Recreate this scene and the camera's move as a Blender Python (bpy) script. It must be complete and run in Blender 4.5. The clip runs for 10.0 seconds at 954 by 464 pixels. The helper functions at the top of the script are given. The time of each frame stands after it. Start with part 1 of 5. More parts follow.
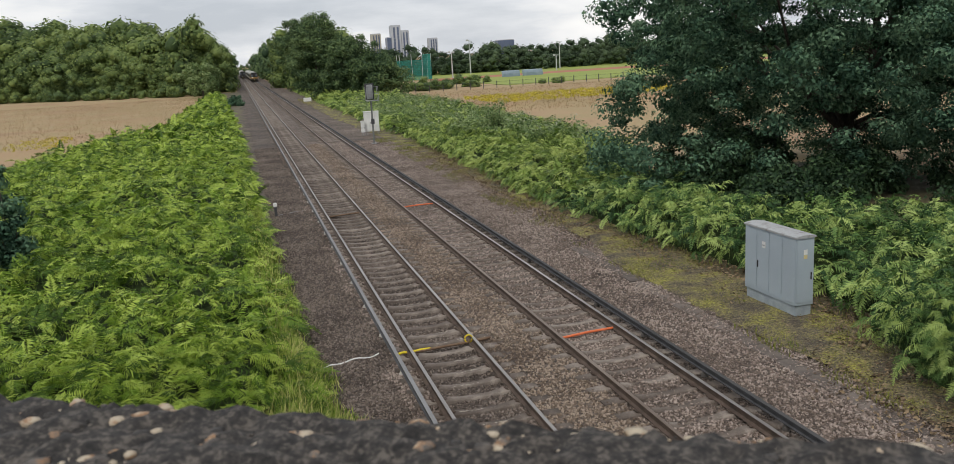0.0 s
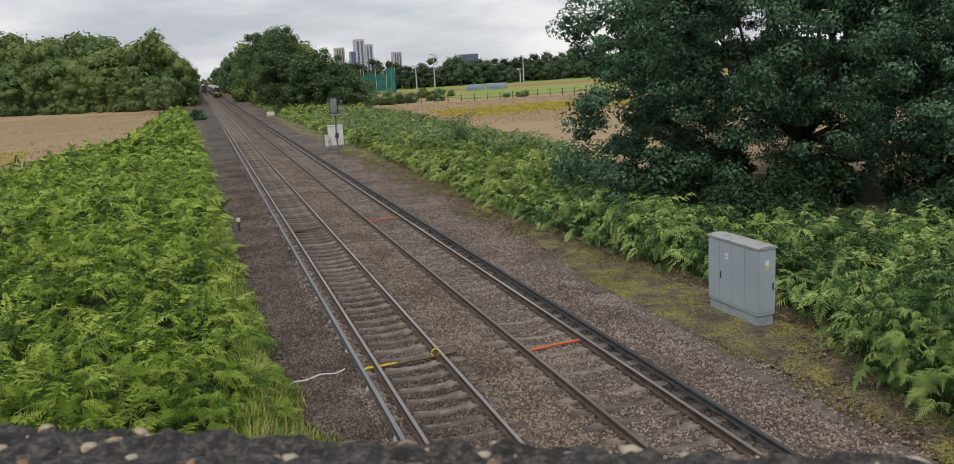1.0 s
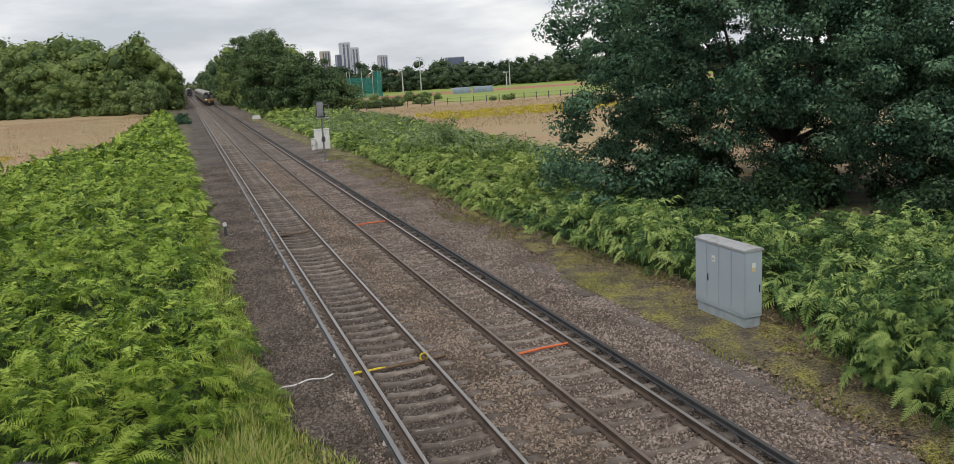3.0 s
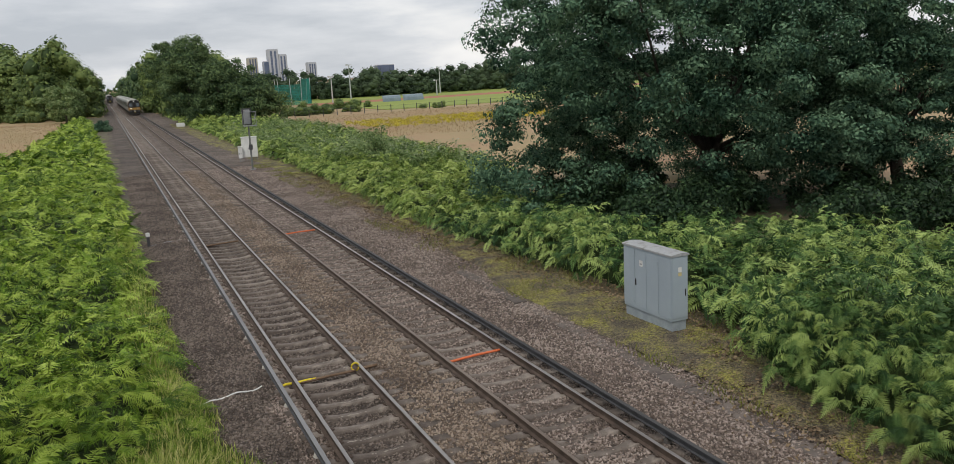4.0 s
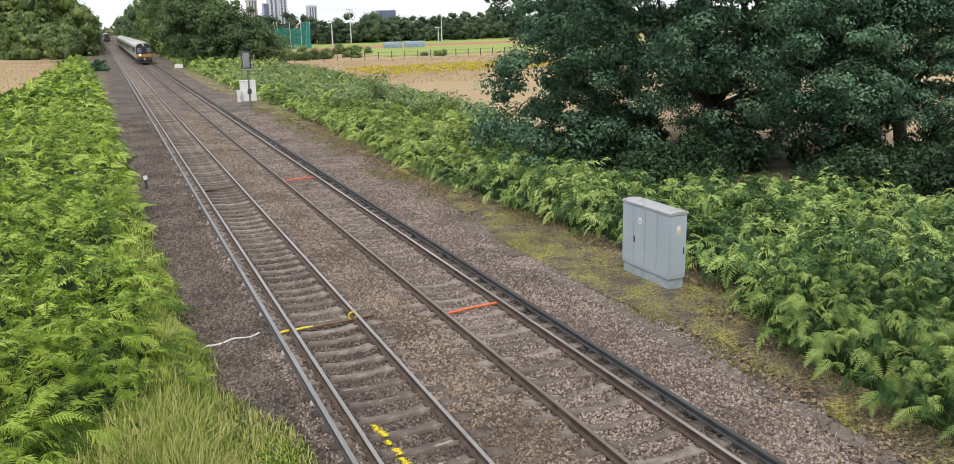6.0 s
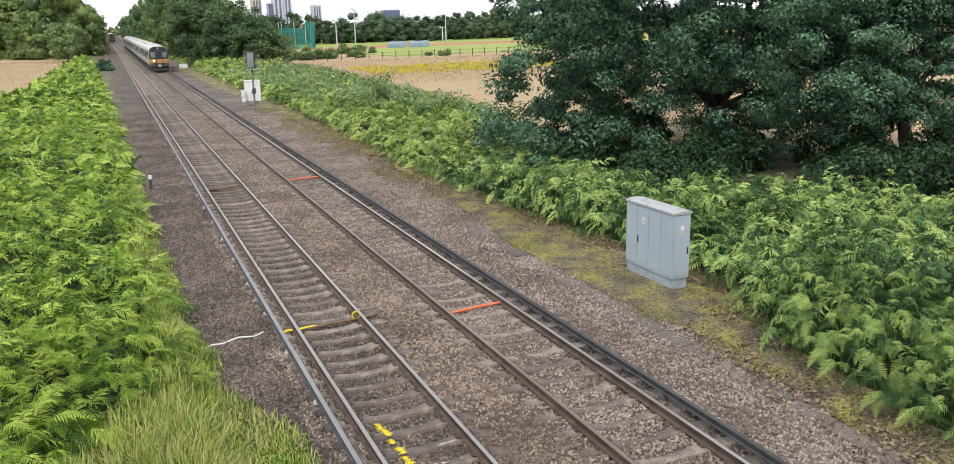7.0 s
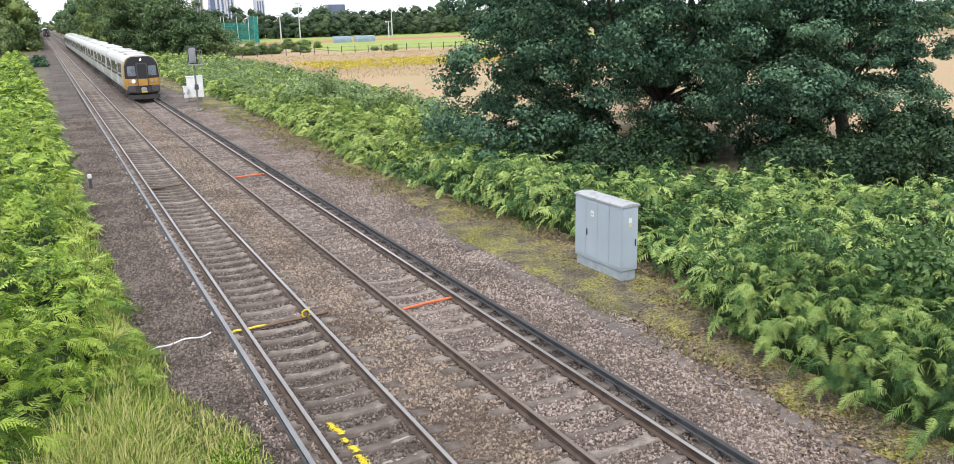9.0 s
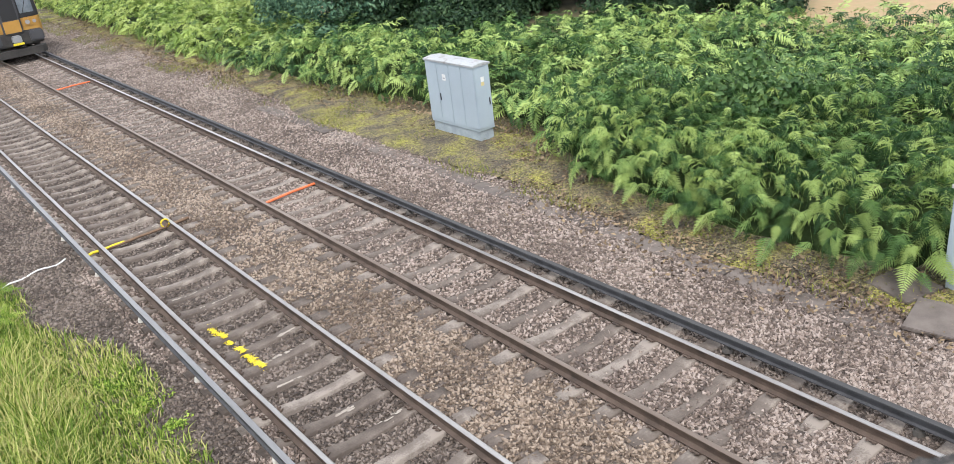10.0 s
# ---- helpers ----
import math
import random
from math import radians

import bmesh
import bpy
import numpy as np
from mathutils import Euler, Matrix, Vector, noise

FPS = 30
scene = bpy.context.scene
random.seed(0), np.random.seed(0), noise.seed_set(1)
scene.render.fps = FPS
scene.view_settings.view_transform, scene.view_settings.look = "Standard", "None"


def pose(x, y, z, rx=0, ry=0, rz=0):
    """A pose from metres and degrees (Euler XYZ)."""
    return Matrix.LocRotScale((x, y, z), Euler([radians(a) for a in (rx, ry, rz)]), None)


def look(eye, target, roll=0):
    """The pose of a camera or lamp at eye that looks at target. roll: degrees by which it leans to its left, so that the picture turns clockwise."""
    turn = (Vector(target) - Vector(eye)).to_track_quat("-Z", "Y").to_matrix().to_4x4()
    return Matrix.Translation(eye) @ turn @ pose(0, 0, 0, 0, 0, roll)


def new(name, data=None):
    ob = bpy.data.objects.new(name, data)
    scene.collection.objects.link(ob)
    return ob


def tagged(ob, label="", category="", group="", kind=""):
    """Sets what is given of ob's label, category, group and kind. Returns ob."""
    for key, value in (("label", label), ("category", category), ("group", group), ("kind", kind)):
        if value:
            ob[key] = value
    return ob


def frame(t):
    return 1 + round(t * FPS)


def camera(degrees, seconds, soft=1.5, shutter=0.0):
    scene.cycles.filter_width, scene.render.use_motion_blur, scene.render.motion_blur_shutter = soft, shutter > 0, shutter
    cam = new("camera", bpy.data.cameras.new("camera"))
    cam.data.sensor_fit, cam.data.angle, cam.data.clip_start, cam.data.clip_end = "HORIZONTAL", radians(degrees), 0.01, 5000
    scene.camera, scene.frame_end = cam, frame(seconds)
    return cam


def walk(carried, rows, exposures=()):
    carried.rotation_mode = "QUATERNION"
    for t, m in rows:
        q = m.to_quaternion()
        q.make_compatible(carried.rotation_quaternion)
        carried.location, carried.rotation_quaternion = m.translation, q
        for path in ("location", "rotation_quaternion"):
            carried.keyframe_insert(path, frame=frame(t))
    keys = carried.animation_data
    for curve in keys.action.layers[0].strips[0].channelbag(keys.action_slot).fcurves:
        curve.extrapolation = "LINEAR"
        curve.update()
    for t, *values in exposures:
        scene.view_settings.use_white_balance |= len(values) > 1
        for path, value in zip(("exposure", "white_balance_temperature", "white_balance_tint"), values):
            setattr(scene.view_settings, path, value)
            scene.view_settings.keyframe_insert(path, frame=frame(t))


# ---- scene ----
cam = camera(59.58, 10.0, soft=0.65)
cam.data.dof.use_dof, cam.data.dof.focus_distance, cam.data.dof.aperture_fstop = True, 25.0, 20.0


def aim(x, y, z, yaw, pitch, roll):
    """A camera pose from its place and its yaw (to the left), pitch and roll."""
    a, b = radians(yaw), radians(pitch)
    way = Vector((-math.sin(a) * math.cos(b), math.cos(a) * math.cos(b), math.sin(b)))
    eye = Vector((x, y, z))
    return look(eye, eye + way * 10, roll)


# t, x, y, z, yaw, pitch, roll: held over a bridge parapet
PATH = [
    (0, -5.534, -0.054, 6.418, -15.30, -12.16, -3.34),
    (0.5, -5.536, -0.046, 6.415, -17.51, -12.03, -3.31),
    (1, -5.543, -0.040, 6.417, -17.78, -11.37, -3.27),
    (1.5, -5.542, -0.038, 6.413, -18.02, -11.17, -2.97),
    (2, -5.541, -0.036, 6.438, -18.31, -11.24, -3.15),
    (3.5, -5.571, -0.031, 6.437, -19.44, -11.16, -3.68),
    (4, -5.549, -0.034, 6.434, -23.51, -10.95, -2.99),
    (4.5, -5.560, -0.035, 6.455, -24.26, -11.51, -3.20),
    (5, -5.559, -0.016, 6.457, -24.11, -11.99, -3.06),
    (5.5, -5.569, 0.042, 6.479, -23.89, -14.34, -1.63),
    (7, -5.560, 0.024, 6.479, -23.27, -14.36, -1.46),
    (7.5, -5.559, 0.012, 6.466, -23.29, -14.40, -1.28),
    (8, -5.569, 0.030, 6.480, -23.27, -14.50, -1.08),
    (8.5, -5.566, 0.027, 6.480, -23.64, -14.50, -1.48),
    (9, -5.571, 0.046, 6.481, -26.85, -14.80, -1.44),
    (9.5, -5.541, 0.061, 6.489, -30.09, -19.25, -3.17),
    (9.9, -5.454, 0.062, 6.506, -33.67, -23.70, -7.20),
    (10, -5.475, 0.062, 6.501, -35.76, -24.39, -7.14),
]
walk(cam, [(r[0], aim(*r[1:])) for r in PATH],
     exposures=[(0, -0.22, 6600, 10), (1.0, -0.34, 6600, 10), (2.0, -0.17, 6600, 10), (3.5, -0.27, 6600, 10), (4.0, -0.32, 6600, 10), (4.5, -0.2, 6600, 10), (5.0, 0.04, 6600, 10),
                (5.5, 0.27, 6600, 11), (7.0, 0.55, 6450, 11), (7.5, 0.65, 6350, 11), (9.0, 0.78, 6250, 12), (10.0, 0.98, 6250, 11)])

# ---- sky and sun: high broken overcast ----
world = bpy.data.worlds.new("overcast_sky")
scene.world = world
world.use_nodes = True
wn, wl = world.node_tree.nodes, world.node_tree.links
SUN_EL, SUN_AZ = radians(52), radians(215)
sky = wn.new("ShaderNodeTexSky")
sky.sky_type, sky.sun_disc, sky.sun_elevation, sky.sun_rotation = "NISHITA", False, SUN_EL, SUN_AZ
tc = wn.new("ShaderNodeTexCoord")
mp = wn.new("ShaderNodeMapping")
mp.inputs["Scale"].default_value = (1.0, 1.0, 4.5)
cl = wn.new("ShaderNodeTexNoise")
cl.inputs["Scale"].default_value, cl.inputs["Detail"].default_value = 2.6, 9
cl.inputs["Roughness"].default_value = 0.55
ramp = wn.new("ShaderNodeValToRGB")
ramp.color_ramp.elements[0].position, ramp.color_ramp.elements[0].color = 0.38, (0.54, 0.58, 0.64, 1)
ramp.color_ramp.elements[1].position, ramp.color_ramp.elements[1].color = 0.62, (1.0, 1.0, 1.0, 1)
e = ramp.color_ramp.elements.new(0.5)
e.color = (0.72, 0.75, 0.80, 1)
mixs = wn.new("ShaderNodeMixRGB")
mixs.inputs[0].default_value = 0.93
gain = wn.new("ShaderNodeMixRGB")
gain.blend_type, gain.inputs[0].default_value, gain.inputs[2].default_value = "MULTIPLY", 1.0, (0.1, 0.1, 0.1, 1)
bg = wn["Background"]
wl.new(tc.outputs["Generated"], mp.inputs["Vector"])
wl.new(mp.outputs["Vector"], cl.inputs["Vector"])
wl.new(cl.outputs["Fac"], ramp.inputs["Fac"])
wl.new(sky.outputs["Color"], gain.inputs[1])
wl.new(gain.outputs["Color"], mixs.inputs[1])
wl.new(ramp.outputs["Color"], mixs.inputs[2])
wl.new(mixs.outputs["Color"], bg.inputs["Color"])
bg.inputs["Strength"].default_value = 1.2
sun = new("sun", bpy.data.lights.new("sun", "SUN"))
sun.data.energy, sun.data.angle, sun.data.color = 1.5, radians(12), (1.0, 0.96, 0.9)
sun.matrix_world = look((0, 0, 0), (-math.sin(SUN_AZ) * math.cos(SUN_EL), -math.cos(SUN_AZ) * math.cos(SUN_EL), -math.sin(SUN_EL)))


# ---- materials ----
def mat(name, colors, scale=3.0, rough=0.8, bump=0.0, bump_scale=40.0, metal=0.0, island=0.0, fine=0.35, obj=0.0,
        translucent=0.0, stretch=(1, 1, 1), voronoi=0.0, spec=0.5):
    """Two scales of colour variation, relief, and variation from piece to piece."""
    m = bpy.data.materials.new(name)
    m.use_nodes = True
    n, l = m.node_tree.nodes, m.node_tree.links
    b = n["Principled BSDF"]
    b.inputs["Roughness"].default_value, b.inputs["Metallic"].default_value = rough, metal
    b.inputs["Specular IOR Level"].default_value = spec
    co = n.new("ShaderNodeTexCoord")
    mapping = n.new("ShaderNodeMapping")
    mapping.inputs["Scale"].default_value = stretch
    l.new(co.outputs["Object"], mapping.inputs["Vector"])
    big = n.new("ShaderNodeTexNoise")
    big.inputs["Scale"].default_value, big.inputs["Detail"].default_value = scale, 5
    l.new(mapping.outputs["Vector"], big.inputs["Vector"])
    small = n.new("ShaderNodeTexNoise")
    small.inputs["Scale"].default_value, small.inputs["Detail"].default_value = bump_scale, 3
    l.new(mapping.outputs["Vector"], small.inputs["Vector"])
    add = n.new("ShaderNodeMath")
    add.operation, add.inputs[1].default_value = "MULTIPLY_ADD", fine
    l.new(small.outputs["Fac"], add.inputs[0])
    shift = n.new("ShaderNodeMath")
    shift.operation, shift.inputs[1].default_value = "SUBTRACT", fine / 2
    l.new(big.outputs["Fac"], shift.inputs[0])
    l.new(shift.outputs[0], add.inputs[2])
    value = add
    for source, amount in (("island", island), ("obj", obj)):
        if amount:
            g = n.new("ShaderNodeNewGeometry" if source == "island" else "ShaderNodeObjectInfo")
            more = n.new("ShaderNodeMath")
            more.operation, more.inputs[1].default_value = "MULTIPLY_ADD", amount
            l.new(g.outputs["Random Per Island" if source == "island" else "Random"], more.inputs[0])
            less = n.new("ShaderNodeMath")
            less.operation, less.inputs[1].default_value = "SUBTRACT", amount / 2
            l.new(value.outputs[0], less.inputs[0])
            l.new(less.outputs[0], more.inputs[2])
            value = more
    r = n.new("ShaderNodeValToRGB")
    r.color_ramp.elements[0].position, r.color_ramp.elements[1].position = 0.28, 0.72
    r.color_ramp.elements[0].color, r.color_ramp.elements[1].color = (*colors[0], 1), (*colors[-1], 1)
    for i, c in enumerate(colors[1:-1]):
        r.color_ramp.elements.new(0.28 + 0.44 * (i + 1) / (len(colors) - 1)).color = (*c, 1)
    l.new(value.outputs[0], r.inputs["Fac"])
    color = r.outputs["Color"]
    height = small.outputs["Fac"]
    if voronoi:
        v = n.new("ShaderNodeTexVoronoi")
        v.inputs["Scale"].default_value = voronoi
        l.new(mapping.outputs["Vector"], v.inputs["Vector"])
        hs = n.new("ShaderNodeHueSaturation")
        sep = n.new("ShaderNodeSeparateColor")
        l.new(v.outputs["Color"], sep.inputs[0])
        mr = n.new("ShaderNodeMapRange")
        mr.inputs["To Min"].default_value, mr.inputs["To Max"].default_value = 0.45, 1.65
        l.new(sep.outputs[0], mr.inputs["Value"])
        l.new(mr.outputs[0], hs.inputs["Value"])
        l.new(color, hs.inputs["Color"])
        color = hs.outputs["Color"]
        inv = n.new("ShaderNodeMath")
        inv.operation, inv.inputs[0].default_value = "SUBTRACT", 1.0
        l.new(v.outputs["Distance"], inv.inputs[1])
        height = inv.outputs[0]
    l.new(color, b.inputs["Base Color"])
    if bump:
        bp = n.new("ShaderNodeBump")
        bp.inputs["Strength"].default_value, bp.inputs["Distance"].default_value = min(1.0, bump * 20), max(bump, 0.004)
        l.new(height, bp.inputs["Height"])
        l.new(bp.outputs["Normal"], b.inputs["Normal"])
    if translucent:
        tr = n.new("ShaderNodeBsdfTranslucent")
        mx = n.new("ShaderNodeMixShader")
        mx.inputs[0].default_value = translucent
        l.new(color, tr.inputs["Color"])
        l.new(b.outputs[0], mx.inputs[1])
        l.new(tr.outputs[0], mx.inputs[2])
        l.new(mx.outputs[0], n["Material Output"].inputs["Surface"])
    return m


def plain(name, color, rough=0.5, metal=0.0, glow=0.0):
    m = mat(name, [tuple(c * 0.88 for c in color), tuple(min(1, c * 1.1) for c in color)], scale=2.0, rough=rough, metal=metal, bump_scale=60)
    if glow:
        b = m.node_tree.nodes["Principled BSDF"]
        b.inputs["Emission Color"].default_value, b.inputs["Emission Strength"].default_value = (1, 0.93, 0.8, 1), glow
    return m


M_SOIL = mat("soil_and_litter", [(0.05, 0.045, 0.025), (0.10, 0.085, 0.045), (0.16, 0.13, 0.07)], scale=0.8, bump=0.02, bump_scale=14)
M_FIELD = mat("dry_summer_grass", [(0.27, 0.175, 0.09), (0.37, 0.245, 0.13), (0.31, 0.24, 0.11), (0.44, 0.30, 0.18)], scale=0.07, bump=0.03, bump_scale=2.5, fine=0.5)
# Beds are darker than their loose stones: gap shadow is put into the colour.
M_BALLAST = mat("granite_ballast", [(0.075, 0.057, 0.046), (0.13, 0.10, 0.08), (0.20, 0.158, 0.128)], scale=0.35, bump=0.05, bump_scale=9, voronoi=19.0, fine=0.3)
M_STONE = mat("ballast_stone", [(0.122, 0.092, 0.076), (0.205, 0.158, 0.13), (0.30, 0.235, 0.196), (0.42, 0.345, 0.297)], scale=0.5, island=0.6, bump_scale=90, bump=0.004)
M_STONE_RUST = mat("rust_stained_ballast_stone", [(0.114, 0.081, 0.058), (0.197, 0.146, 0.106), (0.285, 0.216, 0.16), (0.40, 0.318, 0.247)], scale=0.5, island=0.6, bump_scale=90, bump=0.004)
M_BALLAST_DARK = mat("grimy_and_shadow_ballast", [(0.056, 0.042, 0.033), (0.094, 0.072, 0.057), (0.145, 0.112, 0.09)], scale=0.35, bump=0.05, bump_scale=9, voronoi=21.0, fine=0.3)
M_STONE_DARK = mat("grimy_and_shadow_ballast_stone", [(0.068, 0.052, 0.042), (0.118, 0.091, 0.074), (0.178, 0.14, 0.116), (0.26, 0.212, 0.178)], scale=0.5, island=0.6, bump_scale=90, bump=0.004)
M_SLEEPER = mat("weathered_concrete_sleeper", [(0.08, 0.061, 0.049), (0.122, 0.096, 0.078), (0.162, 0.132, 0.11), (0.27, 0.228, 0.192)], scale=2.6, obj=0.3, bump=0.006, bump_scale=45)
M_SLEEPER_B = mat("pale_spalled_concrete", [(0.24, 0.205, 0.17), (0.42, 0.37, 0.315)], scale=5, bump=0.006)
M_RAIL = mat("rusty_rail_side", [(0.045, 0.032, 0.025), (0.085, 0.058, 0.043), (0.12, 0.085, 0.065)], scale=4, rough=0.75, bump_scale=80, bump=0.003)
M_HEAD = mat("polished_rail_head", [(0.27, 0.25, 0.235), (0.46, 0.44, 0.42)], scale=3, rough=0.38, metal=0.7, stretch=(1, 0.1, 1))
M_HEAD_DULL = mat("dull_rail_head", [(0.16, 0.12, 0.095), (0.27, 0.22, 0.18)], scale=3, rough=0.5, metal=0.4, stretch=(1, 0.1, 1))
M_COND = mat("conductor_rail_top", [(0.17, 0.165, 0.165), (0.28, 0.275, 0.275)], scale=3, rough=0.45, metal=0.4, stretch=(1, 0.1, 1))
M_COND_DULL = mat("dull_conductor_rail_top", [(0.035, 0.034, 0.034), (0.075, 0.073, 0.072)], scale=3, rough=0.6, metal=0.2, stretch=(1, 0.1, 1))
M_COND_SIDE = mat("conductor_rail_side", [(0.035, 0.035, 0.038), (0.075, 0.075, 0.08)], scale=4, rough=0.6)
M_POT = mat("ceramic_insulator", [(0.40, 0.38, 0.34), (0.62, 0.60, 0.55)], scale=4, rough=0.5)
# Eastern insulators are painted dark for the shadow beneath the conductor rail.
M_POT_DARK = mat("shadowed_insulator", [(0.06, 0.055, 0.05), (0.11, 0.10, 0.09)], scale=4, rough=0.7)
M_LITTER = mat("dead_fronds_and_leaves", [(0.09, 0.06, 0.035), (0.17, 0.115, 0.065), (0.30, 0.22, 0.13)], scale=2, island=0.7)
M_TROUGH = mat("concrete_trough_lid", [(0.095, 0.077, 0.066), (0.18, 0.15, 0.13)], scale=3.5, obj=0.35, bump=0.006, bump_scale=50)
M_MOSS = mat("moss_and_short_grass", [(0.06, 0.048, 0.034), (0.12, 0.096, 0.066), (0.17, 0.14, 0.08), (0.23, 0.21, 0.05), (0.30, 0.28, 0.05)], scale=1.3, bump=0.05, bump_scale=45, fine=1.0, voronoi=24.0)
M_PARAPET = mat("exposed_aggregate_concrete", [(0.008, 0.007, 0.0065), (0.03, 0.026, 0.023), (0.11, 0.095, 0.08)], scale=140, bump=0.003, bump_scale=380, fine=0.9)
M_PEBBLE = mat("flint_pebble", [(0.03, 0.026, 0.023), (0.07, 0.06, 0.052), (0.13, 0.11, 0.092), (0.30, 0.17, 0.085), (0.46, 0.39, 0.29)], scale=60, rough=0.6, island=0.95, bump_scale=400)
# Hue differs by side; the far eastern bank's brighter light is painted in too.
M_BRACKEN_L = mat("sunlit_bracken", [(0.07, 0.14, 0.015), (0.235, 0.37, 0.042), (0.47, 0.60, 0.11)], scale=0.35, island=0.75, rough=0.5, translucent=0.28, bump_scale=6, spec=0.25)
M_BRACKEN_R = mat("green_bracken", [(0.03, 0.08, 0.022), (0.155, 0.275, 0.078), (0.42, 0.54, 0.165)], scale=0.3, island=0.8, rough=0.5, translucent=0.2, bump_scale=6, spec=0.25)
M_BRACKEN_M = mat("bracken_with_painted_light", [(0.09, 0.155, 0.03), (0.26, 0.375, 0.08), (0.46, 0.56, 0.16)], scale=0.3, island=0.7, rough=0.5, translucent=0.25, bump_scale=6, spec=0.25)
# Near-black leaf tone: the shade between the fronds is painted into it.
M_UNDER = mat("painted_bracken_shade", [(0.012, 0.022, 0.007), (0.035, 0.055, 0.016)], scale=2.5, bump=0.08, bump_scale=9, spec=0.1)
M_BRAMBLE = mat("bramble_leaves", [(0.10, 0.165, 0.055), (0.20, 0.285, 0.105), (0.33, 0.41, 0.19)], scale=0.4, island=0.5, rough=0.55, translucent=0.25, spec=0.3)
M_FLOWER = mat("pale_bramble_flowers", [(0.34, 0.36, 0.26), (0.52, 0.52, 0.42)], scale=3, island=0.4)
M_RAGWORT = mat("yellow_ragwort", [(0.34, 0.30, 0.04), (0.62, 0.52, 0.05)], scale=1, island=0.5, translucent=0.2)
M_GRASS = mat("long_green_grass", [(0.10, 0.17, 0.02), (0.24, 0.34, 0.05), (0.40, 0.47, 0.11), (0.58, 0.54, 0.22)], scale=0.5, island=0.75, rough=0.6, translucent=0.3, bump_scale=8, spec=0.25)
M_OAK = mat("oak_leaves", [(0.020, 0.050, 0.034), (0.074, 0.145, 0.088), (0.19, 0.305, 0.18)], scale=0.7, island=0.3, rough=0.7, translucent=0.12, bump_scale=4, spec=0.08)
M_TREE = mat("woodland_leaves", [(0.06, 0.10, 0.036), (0.13, 0.19, 0.06), (0.23, 0.295, 0.09)], scale=0.05, island=0.5, rough=0.6, translucent=0.2, bump_scale=0.6, fine=0.5, spec=0.2)
# Holly green taken darker still, painting in the shade under the oak crown.
M_HOLLY = mat("shade_darkened_holly_leaves", [(0.012, 0.03, 0.014), (0.03, 0.065, 0.028), (0.07, 0.12, 0.05)], scale=0.5, island=0.5, rough=0.5, translucent=0.08, bump_scale=4, spec=0.2)
M_BARK = mat("oak_bark", [(0.035, 0.028, 0.022), (0.07, 0.058, 0.046), (0.11, 0.095, 0.08)], scale=5, bump=0.02, bump_scale=22, stretch=(1, 1, 0.25))
M_CAB = mat("grey_blue_enamel", [(0.34, 0.40, 0.45), (0.385, 0.45, 0.50)], scale=1.2, rough=0.45, bump_scale=25, fine=0.25)
M_CABTOP = mat("lichened_roof_sheet", [(0.30, 0.31, 0.31), (0.40, 0.41, 0.42), (0.24, 0.235, 0.22)], scale=5, rough=0.7)
M_PLINTH = mat("grey_plinth_concrete", [(0.26, 0.30, 0.33), (0.36, 0.41, 0.44)], scale=5, rough=0.8, bump=0.004)
M_BLACK = plain("black_plastic", (0.02, 0.02, 0.022), 0.5)
M_DARK = plain("dark_grey_metal", (0.06, 0.06, 0.065), 0.6)
M_GALV = plain("galvanised_steel", (0.34, 0.35, 0.36), 0.5, 0.5)
M_POST = plain("weathered_grey_steel", (0.17, 0.18, 0.17), 0.7)
M_WHITE = plain("white_paint", (0.72, 0.72, 0.70), 0.6)
M_ORANGE = plain("orange_plastic_pipe", (0.72, 0.16, 0.05), 0.5)
M_YELLOWP = mat("yellow_marking_paint", [(0.62, 0.48, 0.02), (0.85, 0.70, 0.03)], scale=20, rough=0.7)


# ---- mesh helpers ----
def np_mesh(name, verts, faces):
    """A mesh from an array of places and an array of equal-sided faces."""
    verts, faces = np.asarray(verts, np.float32), np.asarray(faces, np.int32)
    me = bpy.data.meshes.new(name)
    me.vertices.add(len(verts))
    me.vertices.foreach_set("co", verts.ravel())
    me.loops.add(faces.size)
    me.loops.foreach_set("vertex_index", faces.ravel())
    me.polygons.add(len(faces))
    me.polygons.foreach_set("loop_start", np.arange(len(faces), dtype=np.int32) * faces.shape[1])
    me.update(calc_edges=True)
    return me


def part(name, shape, material, parent=None, label="", at=None):
    """Links a bmesh or mesh as one object, under its thing where one is given."""
    if isinstance(shape, bmesh.types.BMesh):
        me = bpy.data.meshes.new(name)
        bmesh.ops.recalc_face_normals(shape, faces=shape.faces)
        shape.to_mesh(me)
        shape.free()
    else:
        me = shape
    if material and not me.materials:
        me.materials.append(material)
    ob = new(name, me)
    ob.parent = parent
    if at is not None:
        ob.matrix_basis = at
    return tagged(ob, label=label) if label else ob


def box(x0, x1, y0, y1, z0, z1, bevel=0.0, bm=None):
    bm = bm or bmesh.new()
    made = bmesh.ops.create_cube(bm, size=1.0, matrix=Matrix.Translation(((x0 + x1) / 2, (y0 + y1) / 2, (z0 + z1) / 2)) @ Matrix.Diagonal((x1 - x0, y1 - y0, z1 - z0, 1)))
    if bevel:
        edges = list({ed for v in made["verts"] for ed in v.link_edges})
        bmesh.ops.bevel(bm, geom=edges, offset=bevel, segments=2, affect="EDGES")
    return bm


